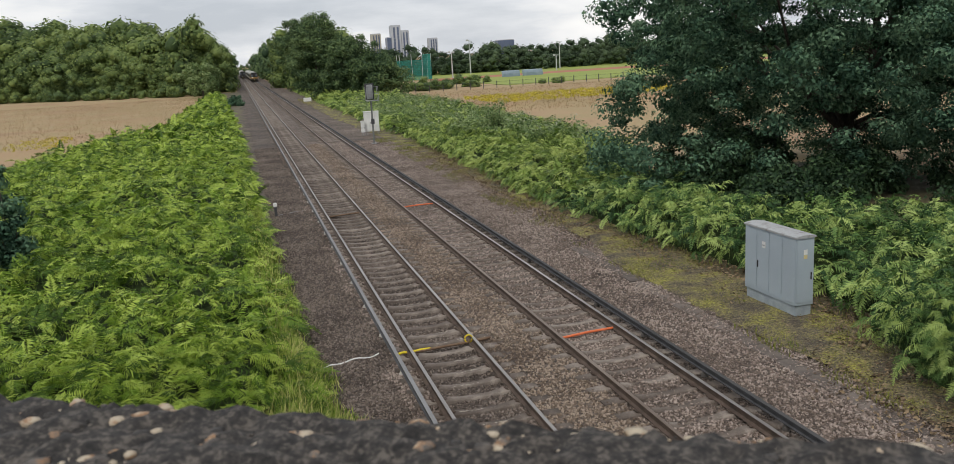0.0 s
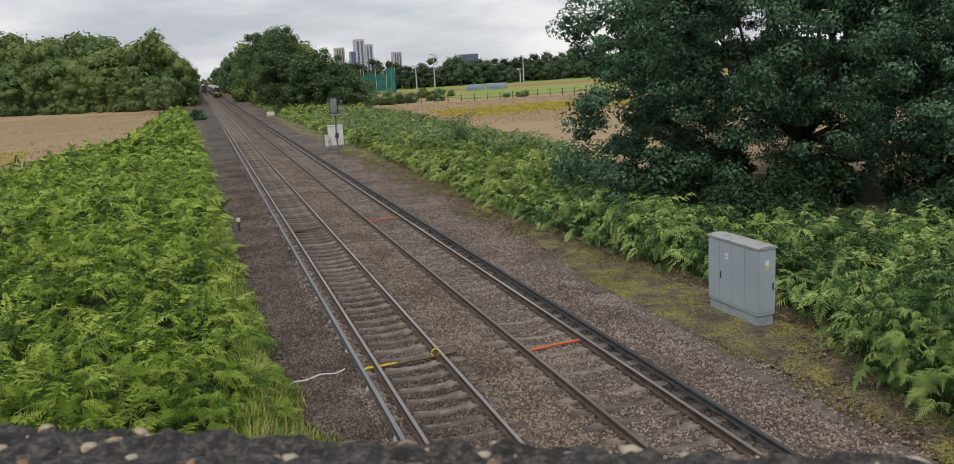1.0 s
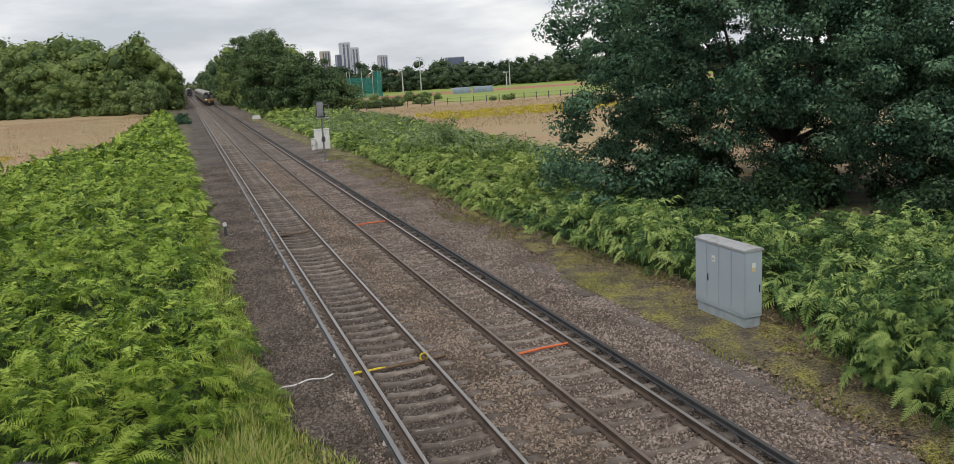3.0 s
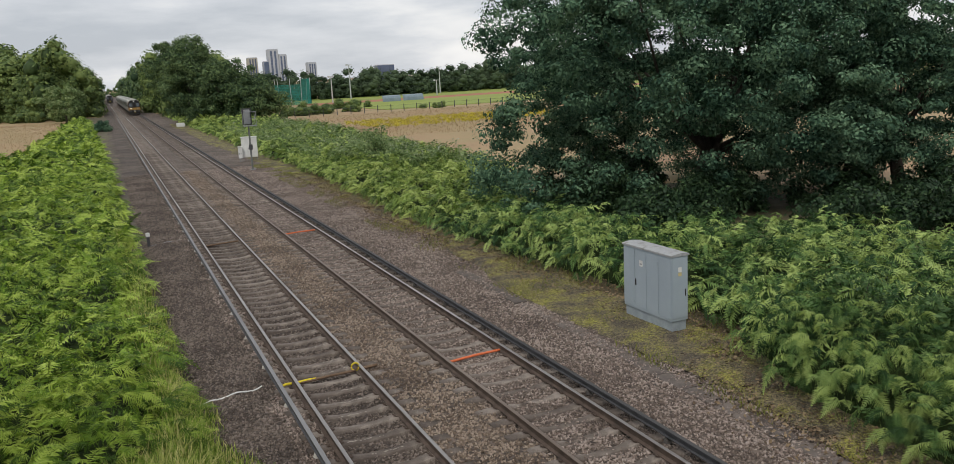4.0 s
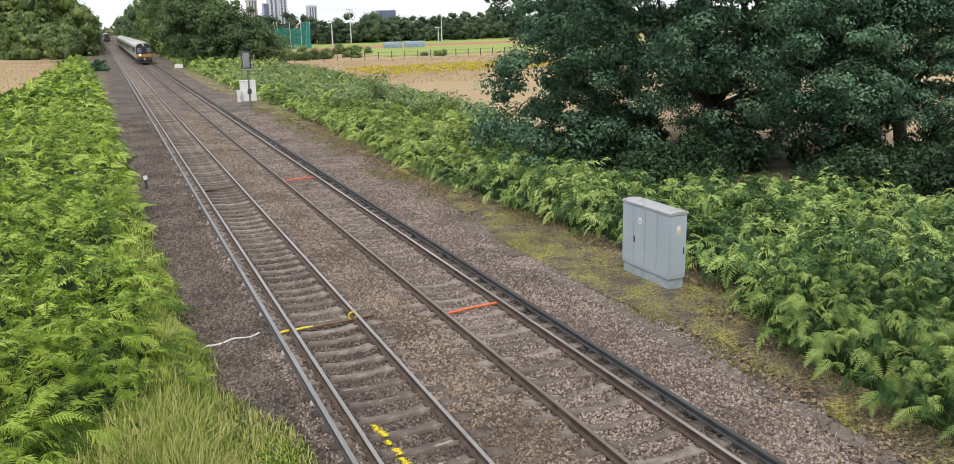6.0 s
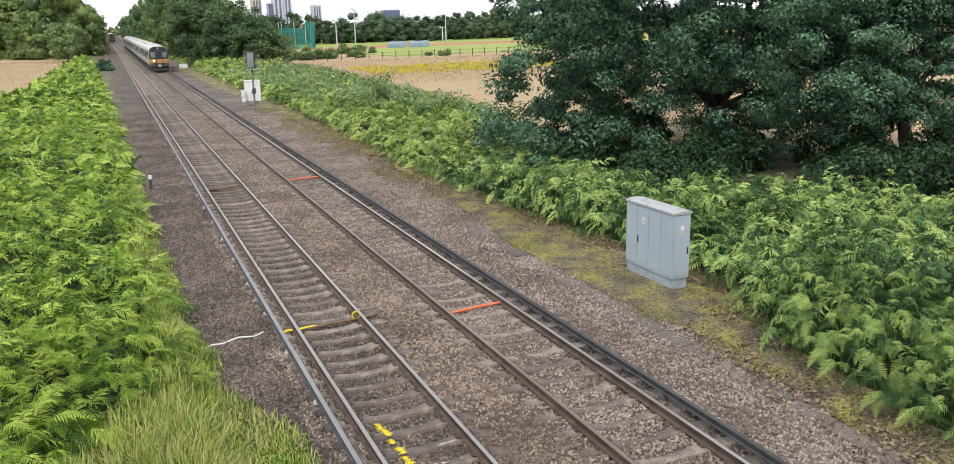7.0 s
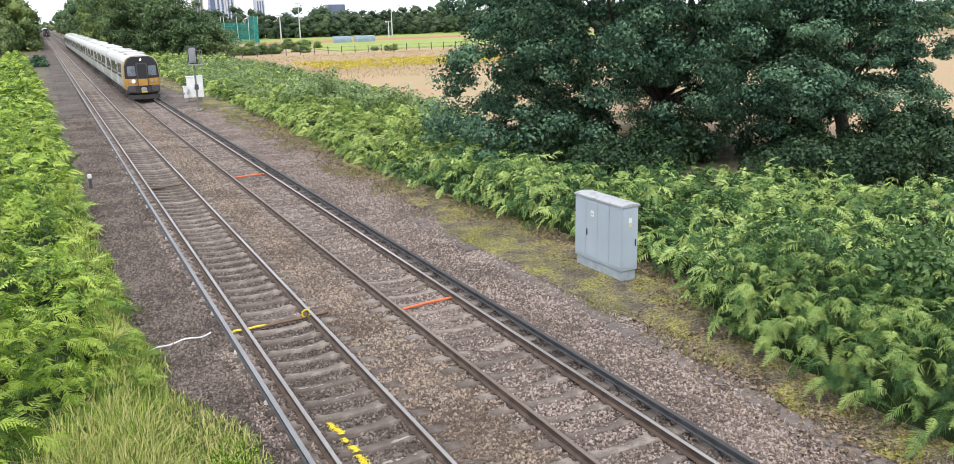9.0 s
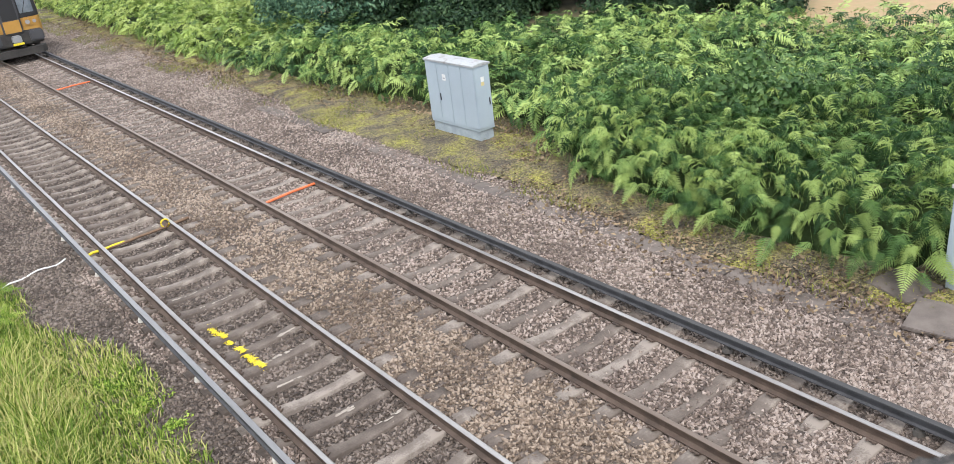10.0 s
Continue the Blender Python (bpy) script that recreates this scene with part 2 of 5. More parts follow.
def rod(a, b, r0, r1=None, sides=8, bm=None):
    bm = bm or bmesh.new()
    a, b = Vector(a), Vector(b)
    m = Matrix.Translation((a + b) / 2) @ (b - a).to_track_quat("Z", "Y").to_matrix().to_4x4()
    bmesh.ops.create_cone(bm, cap_ends=True, segments=sides, radius1=r0, radius2=r0 if r1 is None else r1, depth=(b - a).length, matrix=m)
    return bm


def sweep(profile, stations, bm=None, caps=True):
    """Skins a closed profile of (x, z) along stations of (y, scale_x, scale_z, lift)."""
    bm = bm or bmesh.new()
    rings = [[bm.verts.new((x * sx, y, z * sz + dz)) for x, z in profile] for y, sx, sz, dz in stations]
    n = len(profile)
    for a, b in zip(rings, rings[1:]):
        for i in range(n):
            bm.faces.new((a[i], a[(i + 1) % n], b[(i + 1) % n], b[i]))
    if caps:
        bm.faces.new(rings[0])
        bm.faces.new(rings[-1][::-1])
    return bm


def height_noise(x, y, scale, amp, seed=0.0):
    """Smooth value noise on arrays."""
    x, y = np.asarray(x) / scale + seed * 17.3, np.asarray(y) / scale + seed * 7.7
    xi, yi = np.floor(x), np.floor(y)
    fx, fy = x - xi, y - yi
    fx, fy = fx * fx * (3 - 2 * fx), fy * fy * (3 - 2 * fy)

    def h(a, b):
        s = np.sin(a * 127.1 + b * 311.7) * 43758.5453
        return s - np.floor(s)
    top = h(xi, yi) * (1 - fx) + h(xi + 1, yi) * fx
    low = h(xi, yi + 1) * (1 - fx) + h(xi + 1, yi + 1) * fx
    return amp * (top * (1 - fy) + low * fy)


def grid_mesh(name, xs, ys, height):
    """A sheet over the grid xs, ys with its height given by a function of arrays."""
    X, Y = np.meshgrid(xs, ys)
    Z = height(X, Y)
    nx, ny = len(xs), len(ys)
    i = (np.arange(ny - 1)[:, None] * nx + np.arange(nx - 1)).ravel()
    return np_mesh(name, np.stack([X.ravel(), Y.ravel(), Z.ravel()], 1), np.stack([i, i + 1, i + 1 + nx, i + nx], 1))


def smooth(ob):
    ob.data.polygons.foreach_set("use_smooth", [True] * len(ob.data.polygons))
    return ob


# ---- ground ----
GROUND = -0.33
ground = part("ground", grid_mesh("ground", np.r_[-4000, -1000, -400, np.linspace(-150, 300, 61), 1000, 4000], np.r_[-3000, -400, np.linspace(-60, 600, 90), 1500, 4500],
              lambda x, y: GROUND + 0 * x), M_FIELD)
tagged(ground, "flat field of dry brown summer grass", "ground", kind="structure")


def verge_strip(name, x0, x1, y0, y1, z, material, label, wob=0.5, step=0.5, category="ground"):
    """A strip of verge with wandering long edges, laid over the ground; x0 is given as rows of y and x."""
    ys = np.arange(y0, y1, step)
    us = np.linspace(0, 1, 9)
    U, Y = np.meshgrid(us, ys)
    a = np.interp(Y, [p[0] for p in x0], [p[1] for p in x0]) + height_noise(Y * 0 + 3, Y, 2.5, wob, 1) - wob / 2
    b = x1 + height_noise(Y * 0 + 9, Y, 2.0, wob, 2) - wob / 2
    X = a + (b - a) * U
    Z = z + height_noise(X, Y, 0.4, 0.05, 3) - np.where((U == 0) | (U == 1), 0.06, 0)
    nx = len(us)
    i = (np.arange(len(ys) - 1)[:, None] * nx + np.arange(nx - 1)).ravel()
    ob = part(name, np_mesh(name, np.stack([X.ravel(), Y.ravel(), Z.ravel()], 1), np.stack([i, i + 1, i + 1 + nx, i + nx], 1)), material)
    return tagged(smooth(ob), label, category, kind="structure")


verge_strip("verge_soil_west", [(0, -12.5)], -4.7, -8, 230, -0.235, M_SOIL, "bare brown soil and litter under the bracken", 1.2, 1.0)
verge_strip("verge_soil_east", [(0, 6.5)], 12.5, -8, 230, -0.235, M_SOIL, "bare brown soil and litter under the bracken", 1.2, 1.0)
# Dark strip over the tan field stands in for shade under the oak.
verge_strip("oak_shade_floor", [(0, 10.5)], 24.5, 18, 38, -0.25, M_SOIL, "bare litter under the oak crown, its dark colour standing in for shade", 1.5, 0.7)
verge_strip("verge_moss", [(-2, 5.15), (12, 5.2), (24, 5.3), (32, 6.2), (50, 6.4), (62, 6.2), (80, 5.7), (100, 5.0)], 7.6, -2, 160, -0.19, M_MOSS, "mossy yellow-green verge with short dry grass", 0.8)

TRACK_X, HALF = 1.677, 0.7525
COND = 0.388
PITCH = 0.655
SLEEPER_Z = -0.165


def ballast_height(x, y):
    z = np.full(np.shape(x), -0.196)
    z = z + 0.03 * np.exp(-(x / 0.55) ** 2) - 0.045 * np.exp(-(np.abs(x + TRACK_X) / 0.66) ** 6) - 0.016 * np.exp(-(np.abs(x - TRACK_X) / 1.2) ** 6)
    z = z + height_noise(x, y, 0.9, 0.04, 4) - 0.02 + height_noise(x, y, 0.13, 0.03, 5) - 0.015
    edge = np.maximum(np.abs(x + 0.1) - 4.3, 0)
    return z - 0.16 * np.minimum(edge, 0.34)


ballast = part("ballast_bed", grid_mesh("ballast_bed", np.linspace(-5.4, 6.9, 144), np.r_[np.arange(-8, 30, 0.1), np.arange(30, 120, 0.6), np.arange(120, 900, 10)], ballast_height), M_BALLAST)
ballast.data.materials.append(M_BALLAST_DARK)


def grimy(x, y):
    """Where brake dust and mud darken the stones, in the western cess and between the western rails, and where shadow
    is painted under the eastern conductor rail.
    """
    w = height_noise(x, y, 0.7, 0.5, 9) - 0.25
    # The last term paints the shadow strip under the eastern conductor rail.
    return (x < -3.0 + w) | (np.abs(x + TRACK_X) < 0.72 + 0.3 * w) | (np.abs(x - 2.78) < 0.3 + 0.2 * w)


mid = np.empty(len(ballast.data.polygons) * 3)
ballast.data.polygons.foreach_get("center", mid)
mid = mid.reshape(-1, 3)
ballast.data.polygons.foreach_set("material_index", grimy(mid[:, 0], mid[:, 1]).astype(np.int32))
tagged(smooth(ballast), "brown-grey granite ballast bed under two tracks", "ballast", kind="structure")


def loose_stones():
    """Loose angular stones on the near ballast, one joined mesh."""
    rng = np.random.default_rng(5)
    n = 260000
    y = 3.2 + 66 * rng.random(n) ** 2.0
    x = -4.7 + 11.2 * rng.random(n) ** 1.05
    z = ballast_height(x, y) + 0.004
    # the tops of the sleepers stay mostly clear
    along = np.abs(((y - 0.42 + PITCH / 2) % PITCH) - PITCH / 2)
    west_bed, east_bed = np.abs(x + TRACK_X) < 1.27, np.abs(x - TRACK_X) < 1.27
    keep = ~((along < 0.125) & ((west_bed & (rng.random(n) < 0.86)) | (east_bed & (rng.random(n) < 0.78))))
    x, y, z = x[keep], y[keep], z[keep]
    n = len(x)
    base = np.array([(1, 1, 1), (1, -1, -1), (-1, 1, -1), (-1, -1, 1)], float)
    tris = np.array([(0, 1, 2), (0, 3, 1), (0, 2, 3), (1, 3, 2)])
    size = (0.015 + 0.014 * rng.random((n, 1, 1))) * (0.65 + 0.7 * rng.random((n, 1, 3)))
    v = (base[None] + rng.normal(0, 0.25, (n, 4, 3))) * size
    q = rng.normal(size=(n, 4))
    q /= np.linalg.norm(q, axis=1, keepdims=True)
    w, a, b, c = q.T
    rot = np.stack([1 - 2 * (b * b + c * c), 2 * (a * b - c * w), 2 * (a * c + b * w), 2 * (a * b + c * w), 1 - 2 * (a * a + c * c), 2 * (b * c - a * w),
                    2 * (a * c - b * w), 2 * (b * c + a * w), 1 - 2 * (a * a + b * b)], -1).reshape(n, 3, 3)
    v = np.einsum("nij,nkj->nki", rot, v) + np.stack([x, y, z], 1)[:, None]
    f = tris[None] + 4 * np.arange(n)[:, None, None]
    dark = grimy(x, y)
    rusty = ~dark & (np.abs(x + 0.1) < 0.75 + 0.25 * rng.random(n))
    for pick, material, label in ((~dark & ~rusty, M_STONE, "loose angular brown-grey ballast stones beside the rails"), (rusty, M_STONE_RUST, "rust-stained ballast stones between the two tracks"), (dark, M_STONE_DARK, "grimy dark brown ballast stones of the cess, plus painted shadow under the conductor rail")):
        k = int(pick.sum())
        ob = part("ballast_stones", np_mesh("ballast_stones", v[pick].reshape(-1, 3), f[:k].reshape(-1, 3)), material)
        tagged(ob, label, "ballast", kind="stuff")


loose_stones()

# ---- the two tracks ----
RAIL_SIDE = [(-0.07, -0.159), (0.07, -0.159), (0.07, -0.147), (0.012, -0.125), (0.010, -0.05), (0.034, -0.036), (0.036, -0.012), (-0.036, -0.012), (-0.034, -0.036), (-0.010, -0.05), (-0.012, -0.125), (-0.07, -0.147)]
RAIL_HEAD = [(-0.036, -0.0115), (0.036, -0.0115), (0.034, -0.004), (0.022, 0.0), (-0.022, 0.0), (-0.034, -0.004)]
COND_SIDE = [(-0.055, -0.125), (0.055, -0.125), (0.055, -0.112), (0.02, -0.10), (0.02, -0.045), (0.042, -0.03), (0.042, -0.003), (-0.042, -0.003), (-0.042, -0.03), (-0.02, -0.045), (-0.02, -0.10), (-0.055, -0.112)]
COND_TOP = [(-0.042, -0.0025), (0.042, -0.0025), (0.039, 0.002), (-0.039, 0.002)]


def sleeper_mesh():
    """A concrete sleeper, dished in the middle, with raised rail seats."""
    xs = [-1.25, -1.0, -0.55, -0.3, 0.3, 0.55, 1.0, 1.25]
    top = [0.0, 0.012, 0.012, -0.022, -0.022, 0.012, 0.012, 0.0]
    wide = [0.115, 0.12, 0.12, 0.098, 0.098, 0.12, 0.12, 0.115]
    v, f = [], []
    for x, t, w in zip(xs, top, wide):
        v += [(x, -w - 0.02, -0.16), (x, -w, t - 0.012), (x, -w + 0.014, t), (x, w - 0.014, t), (x, w, t - 0.012), (x, w + 0.02, -0.16)]
    for k in range(len(xs) - 1):
        f += [(6 * k + j, 6 * k + j + 1, 6 * k + j + 7, 6 * k + j + 6) for j in range(5)]
    f += [(0, 1, 4, 5), (1, 2, 3, 4), (42, 43, 46, 47), (43, 44, 45, 46)]
    me = np_mesh("sleeper", v, f)
    me.materials.append(M_SLEEPER)
    return me


SLEEPER = sleeper_mesh()


def clip_shape(bm, x, y, z, side):
    """A sprung steel rail clip beside the rail foot."""
    for dy in (-0.05, 0.05):
        rod((x, y + dy, z - 0.01), (x + side * 0.09, y + dy * 0.7, z + 0.03), 0.012, sides=5, bm=bm)
    rod((x + side * 0.05, y - 0.06, z + 0.018), (x + side * 0.05, y + 0.06, z + 0.018), 0.017, sides=5, bm=bm)


def track(cx, side, label):
    """One track with its two running rails and the conductor rail on the given side."""
    base = tagged(new("railway_track"), label, "railway track", "the two tracks", "structure")
    for x, shine in ((cx - HALF, M_HEAD if side < 0 else M_HEAD_DULL), (cx + HALF, M_HEAD)):
        rail = part("rail", sweep([(x + a, b) for a, b in RAIL_SIDE], [(y, 1, 1, 0) for y in (-12, 20, 80, 300, 1200)]), M_RAIL, base)
        part("rail_head", sweep([(x + a, b) for a, b in RAIL_HEAD], [(y, 1, 1, 0) for y in (-12, 20, 80, 300, 1200)]), shine, rail, "worn bright running surface")
    x = cx + side * (HALF + COND)
    far = 205 if side < 0 else 900
    cond = part("conductor_rail", sweep([(x + a, b + 0.076) for a, b in COND_SIDE], [(y, 1, 1, 0) for y in (-12, 20, 80, far)]), M_COND_SIDE, base, "dark raised conductor rail")
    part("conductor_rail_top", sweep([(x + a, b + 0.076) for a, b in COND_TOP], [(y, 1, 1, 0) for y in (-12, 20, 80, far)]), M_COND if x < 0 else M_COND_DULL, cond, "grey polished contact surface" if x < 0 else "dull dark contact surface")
    pot = bmesh.new()
    rod((0, 0, -0.17), (0, 0, -0.11), 0.075, 0.062, 10, pot)
    rod((0, 0, -0.11), (0, 0, -0.05), 0.05, 0.045, 10, pot)
    pots, glaze = None, "pale ceramic insulator" if side < 0 else "ceramic insulator darkened for the shadow under the rail"
    for k in range(18):
        m = Matrix.Translation((x, 3.4 + k * PITCH * 4, 0))
        if pots is None:
            pots = part("insulator", pot, M_POT if side < 0 else M_POT_DARK, base, glaze, m).data
        else:
            part("insulator", pots, None, base, glaze, m)
    clips = bmesh.new()
    for k in range(45):
        for rx in (cx - HALF, cx + HALF):
            for s in (-1, 1):
                clip_shape(clips, rx + s * 0.07, 0.16 + k * PITCH + 0.26, -0.15, s)
    tagged(part("rail_clips", clips, M_RAIL, base, "rusty sprung steel clips"), kind="stuff")
    return base


west = track(-TRACK_X, -1, "railway track with shiny rails on dished concrete sleepers")
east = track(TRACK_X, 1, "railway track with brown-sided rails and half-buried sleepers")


# ---- cable trough ----
def cable_trough():
    run = tagged(new("cable_trough"), "line of worn concrete cable trough lids beside the ballast", "cable trough", kind="structure")
    rng = random.Random(8)
    lid = box(-0.2, 0.2, -0.47, 0.47, -0.05, 0.0, 0.008)
    me = None
    for k in range(26):
        y = 1.2 + k * 0.96
        x = 4.74 + 0.006 * y if y < 30 else 4.92 + 0.004 * (y - 30)
        m = pose(x + rng.uniform(-0.015, 0.015), y, -0.222 + rng.uniform(-0.016, 0.004), rng.uniform(-0.7, 0.7), rng.uniform(-1.5, 1.5), rng.uniform(-1.2, 1.2) - 0.35)
        if me is None:
            me = part("trough_lid", lid, M_TROUGH, run, at=m).data
        else:
            part("trough_lid", me, None, run, at=m)


cable_trough()


# ---- bridge under the camera ----
def bridge():
    """Skewed road bridge: the parapet's far edge runs through (-5.45, 0.375)."""
    frame_m = pose(-5.45, 0.375, 0, 0, 0, -29.4)
    b = tagged(new("bridge_parapet"), "dark pebbly concrete bridge parapet with rough coping", "parapet", kind="structure")
    b.matrix_basis = frame_m
    part("parapet_wall", box(-14, 22, -0.33, -0.03, 4.9, 6.12), M_PARAPET, b)
    xs, ys = np.r_[-14, np.linspace(-1.2, 1.8, 400), 22], np.r_[-0.36, np.linspace(-0.14, 0.0, 24)]

    def top(x, y):
        z = 6.218 + height_noise(x, y, 0.009, 0.009, 1) + height_noise(x, y, 0.004, 0.002, 2) - 0.004
        return np.where(y > -0.002, z - 0.012, z)
    coping = part("coping", grid_mesh("coping", xs, ys, top), M_PARAPET, b)
    part("coping_body", box(-14, 22, -0.36, -0.001, 6.11, 6.2), M_PARAPET, b)
    smooth(coping)
    rng = np.random.default_rng(3)
    n = 5000
    bm = bmesh.new()
    bmesh.ops.create_icosphere(bm, subdivisions=1, radius=1.0)
    bv = np.array([v.co for v in bm.verts])
    bf = np.array([[v.index for v in f.verts] for f in bm.faces])
    bm.free()
    c = np.stack([rng.uniform(-0.5, 0.9, n), -0.125 * rng.random(n) - 0.002, 6.2155 + 0.0025 * rng.random(n)], 1)
    s = (0.0011 + 0.0056 * rng.random((n, 1, 1)) ** 5) * np.stack([0.8 + 0.6 * rng.random(n), 0.8 + 0.6 * rng.random(n), 0.45 + 0.2 * rng.random(n)], 1)[:, None]
    v = (bv[None] + rng.normal(0, 0.07, (n, len(bv), 3))) * s + c[:, None]
    f = bf[None] + len(bv) * np.arange(n)[:, None, None]
    tagged(smooth(part("pebbles", np_mesh("pebbles", v.reshape(-1, 3), f.reshape(-1, 3)), M_PEBBLE, b, "tan, grey and cream flint pebbles")), kind="stuff")
    deck = part("bridge_deck", box(-14, 22, -7.5, -0.34, 4.7, 5.05), M_PARAPET)
    deck.matrix_basis = frame_m
    tagged(deck, "plain concrete bridge deck", "bridge", kind="structure")
    for x0, x1 in ((-14, -7.5), (13, 22)):
        ab = part("bridge_abutment", box(x0, x1, -7.0, -0.6, -0.4, 4.7), M_PARAPET)
        ab.matrix_basis = frame_m
        tagged(ab, "plain concrete bridge abutment", "bridge", kind="structure")


bridge()


M_PALEYELLOW = plain("faded_yellow_label", (0.62, 0.52, 0.25), 0.6)
# ---- lineside cabinet ----
def cabinet(x, y, turn, length, deep, high, label):
    """A two-door lineside cabinet on its plinth; the origin is at the near trackside corner of its base."""
    c = tagged(new("lineside_cabinet"), label, "cabinet", "lineside cabinets")
    c.matrix_basis = pose(x, y, -0.24, 0, 0, turn)
    p = 0.36
    part("plinth", box(0.03, deep - 0.03, 0.03, length - 0.03, 0, p, 0.008), M_PLINTH, c, "stained grey plinth")
    part("body", box(0, deep, 0, length, p - 0.02, high - 0.06, 0.006), M_CAB, c)
    roof = sweep([(-0.03, 0), (deep + 0.03, 0), (deep + 0.03, 0.045), (deep * 0.6, 0.075), (deep * 0.4, 0.075), (-0.03, 0.045)], [(-0.03, 1, 1, high - 0.062), (length + 0.03, 1, 1, high - 0.062)])
    part("roof", roof, M_CABTOP, c, "weathered grey roof with a shallow ridge")
    n = 4
    w = length / n
    for k in range(n):
        d = part("door_panel", box(-0.012, 0.0, k * w + 0.012, (k + 1) * w - 0.012, p + 0.05, high - 0.1, 0.003), M_CAB, c)
        if k == 2:
            part("handle", box(-0.034, -0.012, (k + 1) * w - 0.07, (k + 1) * w - 0.035, p + 0.62, p + 0.80, 0.006), M_BLACK, d, "black lever handle")
            s = part("notice", box(-0.018, -0.0125, k * w + 0.15, k * w + 0.29, high - 0.52, high - 0.36), M_WHITE, d, "small white notice")
            part("notice_print", box(-0.0225, -0.0185, k * w + 0.18, k * w + 0.26, high - 0.47, high - 0.44), M_GALV, s)
        for hz in (p + 0.2, high - 0.3):
            part("hinge", rod((-0.016, k * w + 0.02, hz - 0.04), (-0.016, k * w + 0.02, hz + 0.04), 0.01, sides=6), M_CAB, d)
    e = part("end_door", box(0.03, deep - 0.03, -0.012, 0.0, p + 0.05, high - 0.1, 0.003), M_CAB, c)
    part("handle", box(deep - 0.10, deep - 0.07, -0.034, -0.012, p + 0.6, p + 0.78, 0.006), M_BLACK, e, "black lever handle")
    s = part("warning_label", box(deep * 0.5 - 0.05, deep * 0.5 + 0.05, -0.018, -0.0125, high - 0.46, high - 0.34), M_WHITE, e, "white label above a yellow one")
    part("yellow_label", box(deep * 0.5 - 0.05, deep * 0.5 + 0.05, -0.018, -0.0125, high - 0.56, high - 0.47), M_PALEYELLOW, e, "faded yellow label")
    return c


cabinet(6.6, 16.17, 0.8, 2.0, 0.5, 2.04, "grey-blue steel lineside cabinet on a plinth among bracken")
cabinet(6.22, 3.17, 0.0, 1.55, 0.5, 1.75, "grey-blue steel lineside cabinet at the bracken edge")


# ---- bracken ----
def frond_template(pairs, fill, half, serrate, sweep_by=0.5):
    """One frond: an arching stalk with tapered, folded leaflets in pairs, all joined along the stalk. Local x is outwards, z up."""
    v, f = [], []
    stations = [(0.04 + 0.95 * k / pairs, 0.84 + 0.24 * k / pairs - 0.30 * (k / pairs) ** 2) for k in range(pairs + 1)]
    v += [(0, -0.006, 0), (0, 0.006, 0)]
    for x, z in stations:
        v += [(x, -0.006, z), (x, 0.006, z)]
    for k in range(pairs + 1):
        f += [(2 * k, 2 * k + 1, 2 * k + 3), (2 * k, 2 * k + 3, 2 * k + 2)]
    step = 0.95 / pairs
    for k in range(pairs):
        q = (k + 0.4) / pairs
        reach = half * (1 - q) ** 0.85 * (0.8 + 0.2 * min(1.0, q * 5)) + 0.03
        x, z = stations[k]
        for side in (-1, 1):
            root = 2 * (k + 1) + (0 if side < 0 else 1)
            droop = 0.1 + 0.12 * ((k * 7 + side) % 3)

            def at(u, w):
                d = reach * u
                return (x + d * sweep_by + w * 0.9, side * (0.006 + d * 0.88 - w * 0.25), z + 0.10 * d - droop * d * u - abs(w) * 0.35)
            wide = step * fill
            tip = len(v)
            v.append(at(1.0, 0.0))
            if serrate:
                v += [at(0.16, wide), at(0.42, wide * 0.55), at(0.5, wide * 0.75), at(0.16, -wide), at(0.42, -wide * 0.55), at(0.5, -wide * 0.75)]
                for o in (tip + 1, tip + 4):
                    f += [(root, o, o + 1), (root, o + 1, tip), (o + 1, o + 2, tip)]
            else:
                v += [at(0.3, wide), at(0.3, -wide)]
                f += [(root, tip + 1, tip), (root, tip, tip + 2)]
    return np.array(v), np.array(f)


FRONDS = [frond_template(13, 0.42, 0.42, True), frond_template(9, 0.46, 0.42, False), frond_template(7, 0.5, 0.42, False), frond_template(5, 0.6, 0.44, False)]


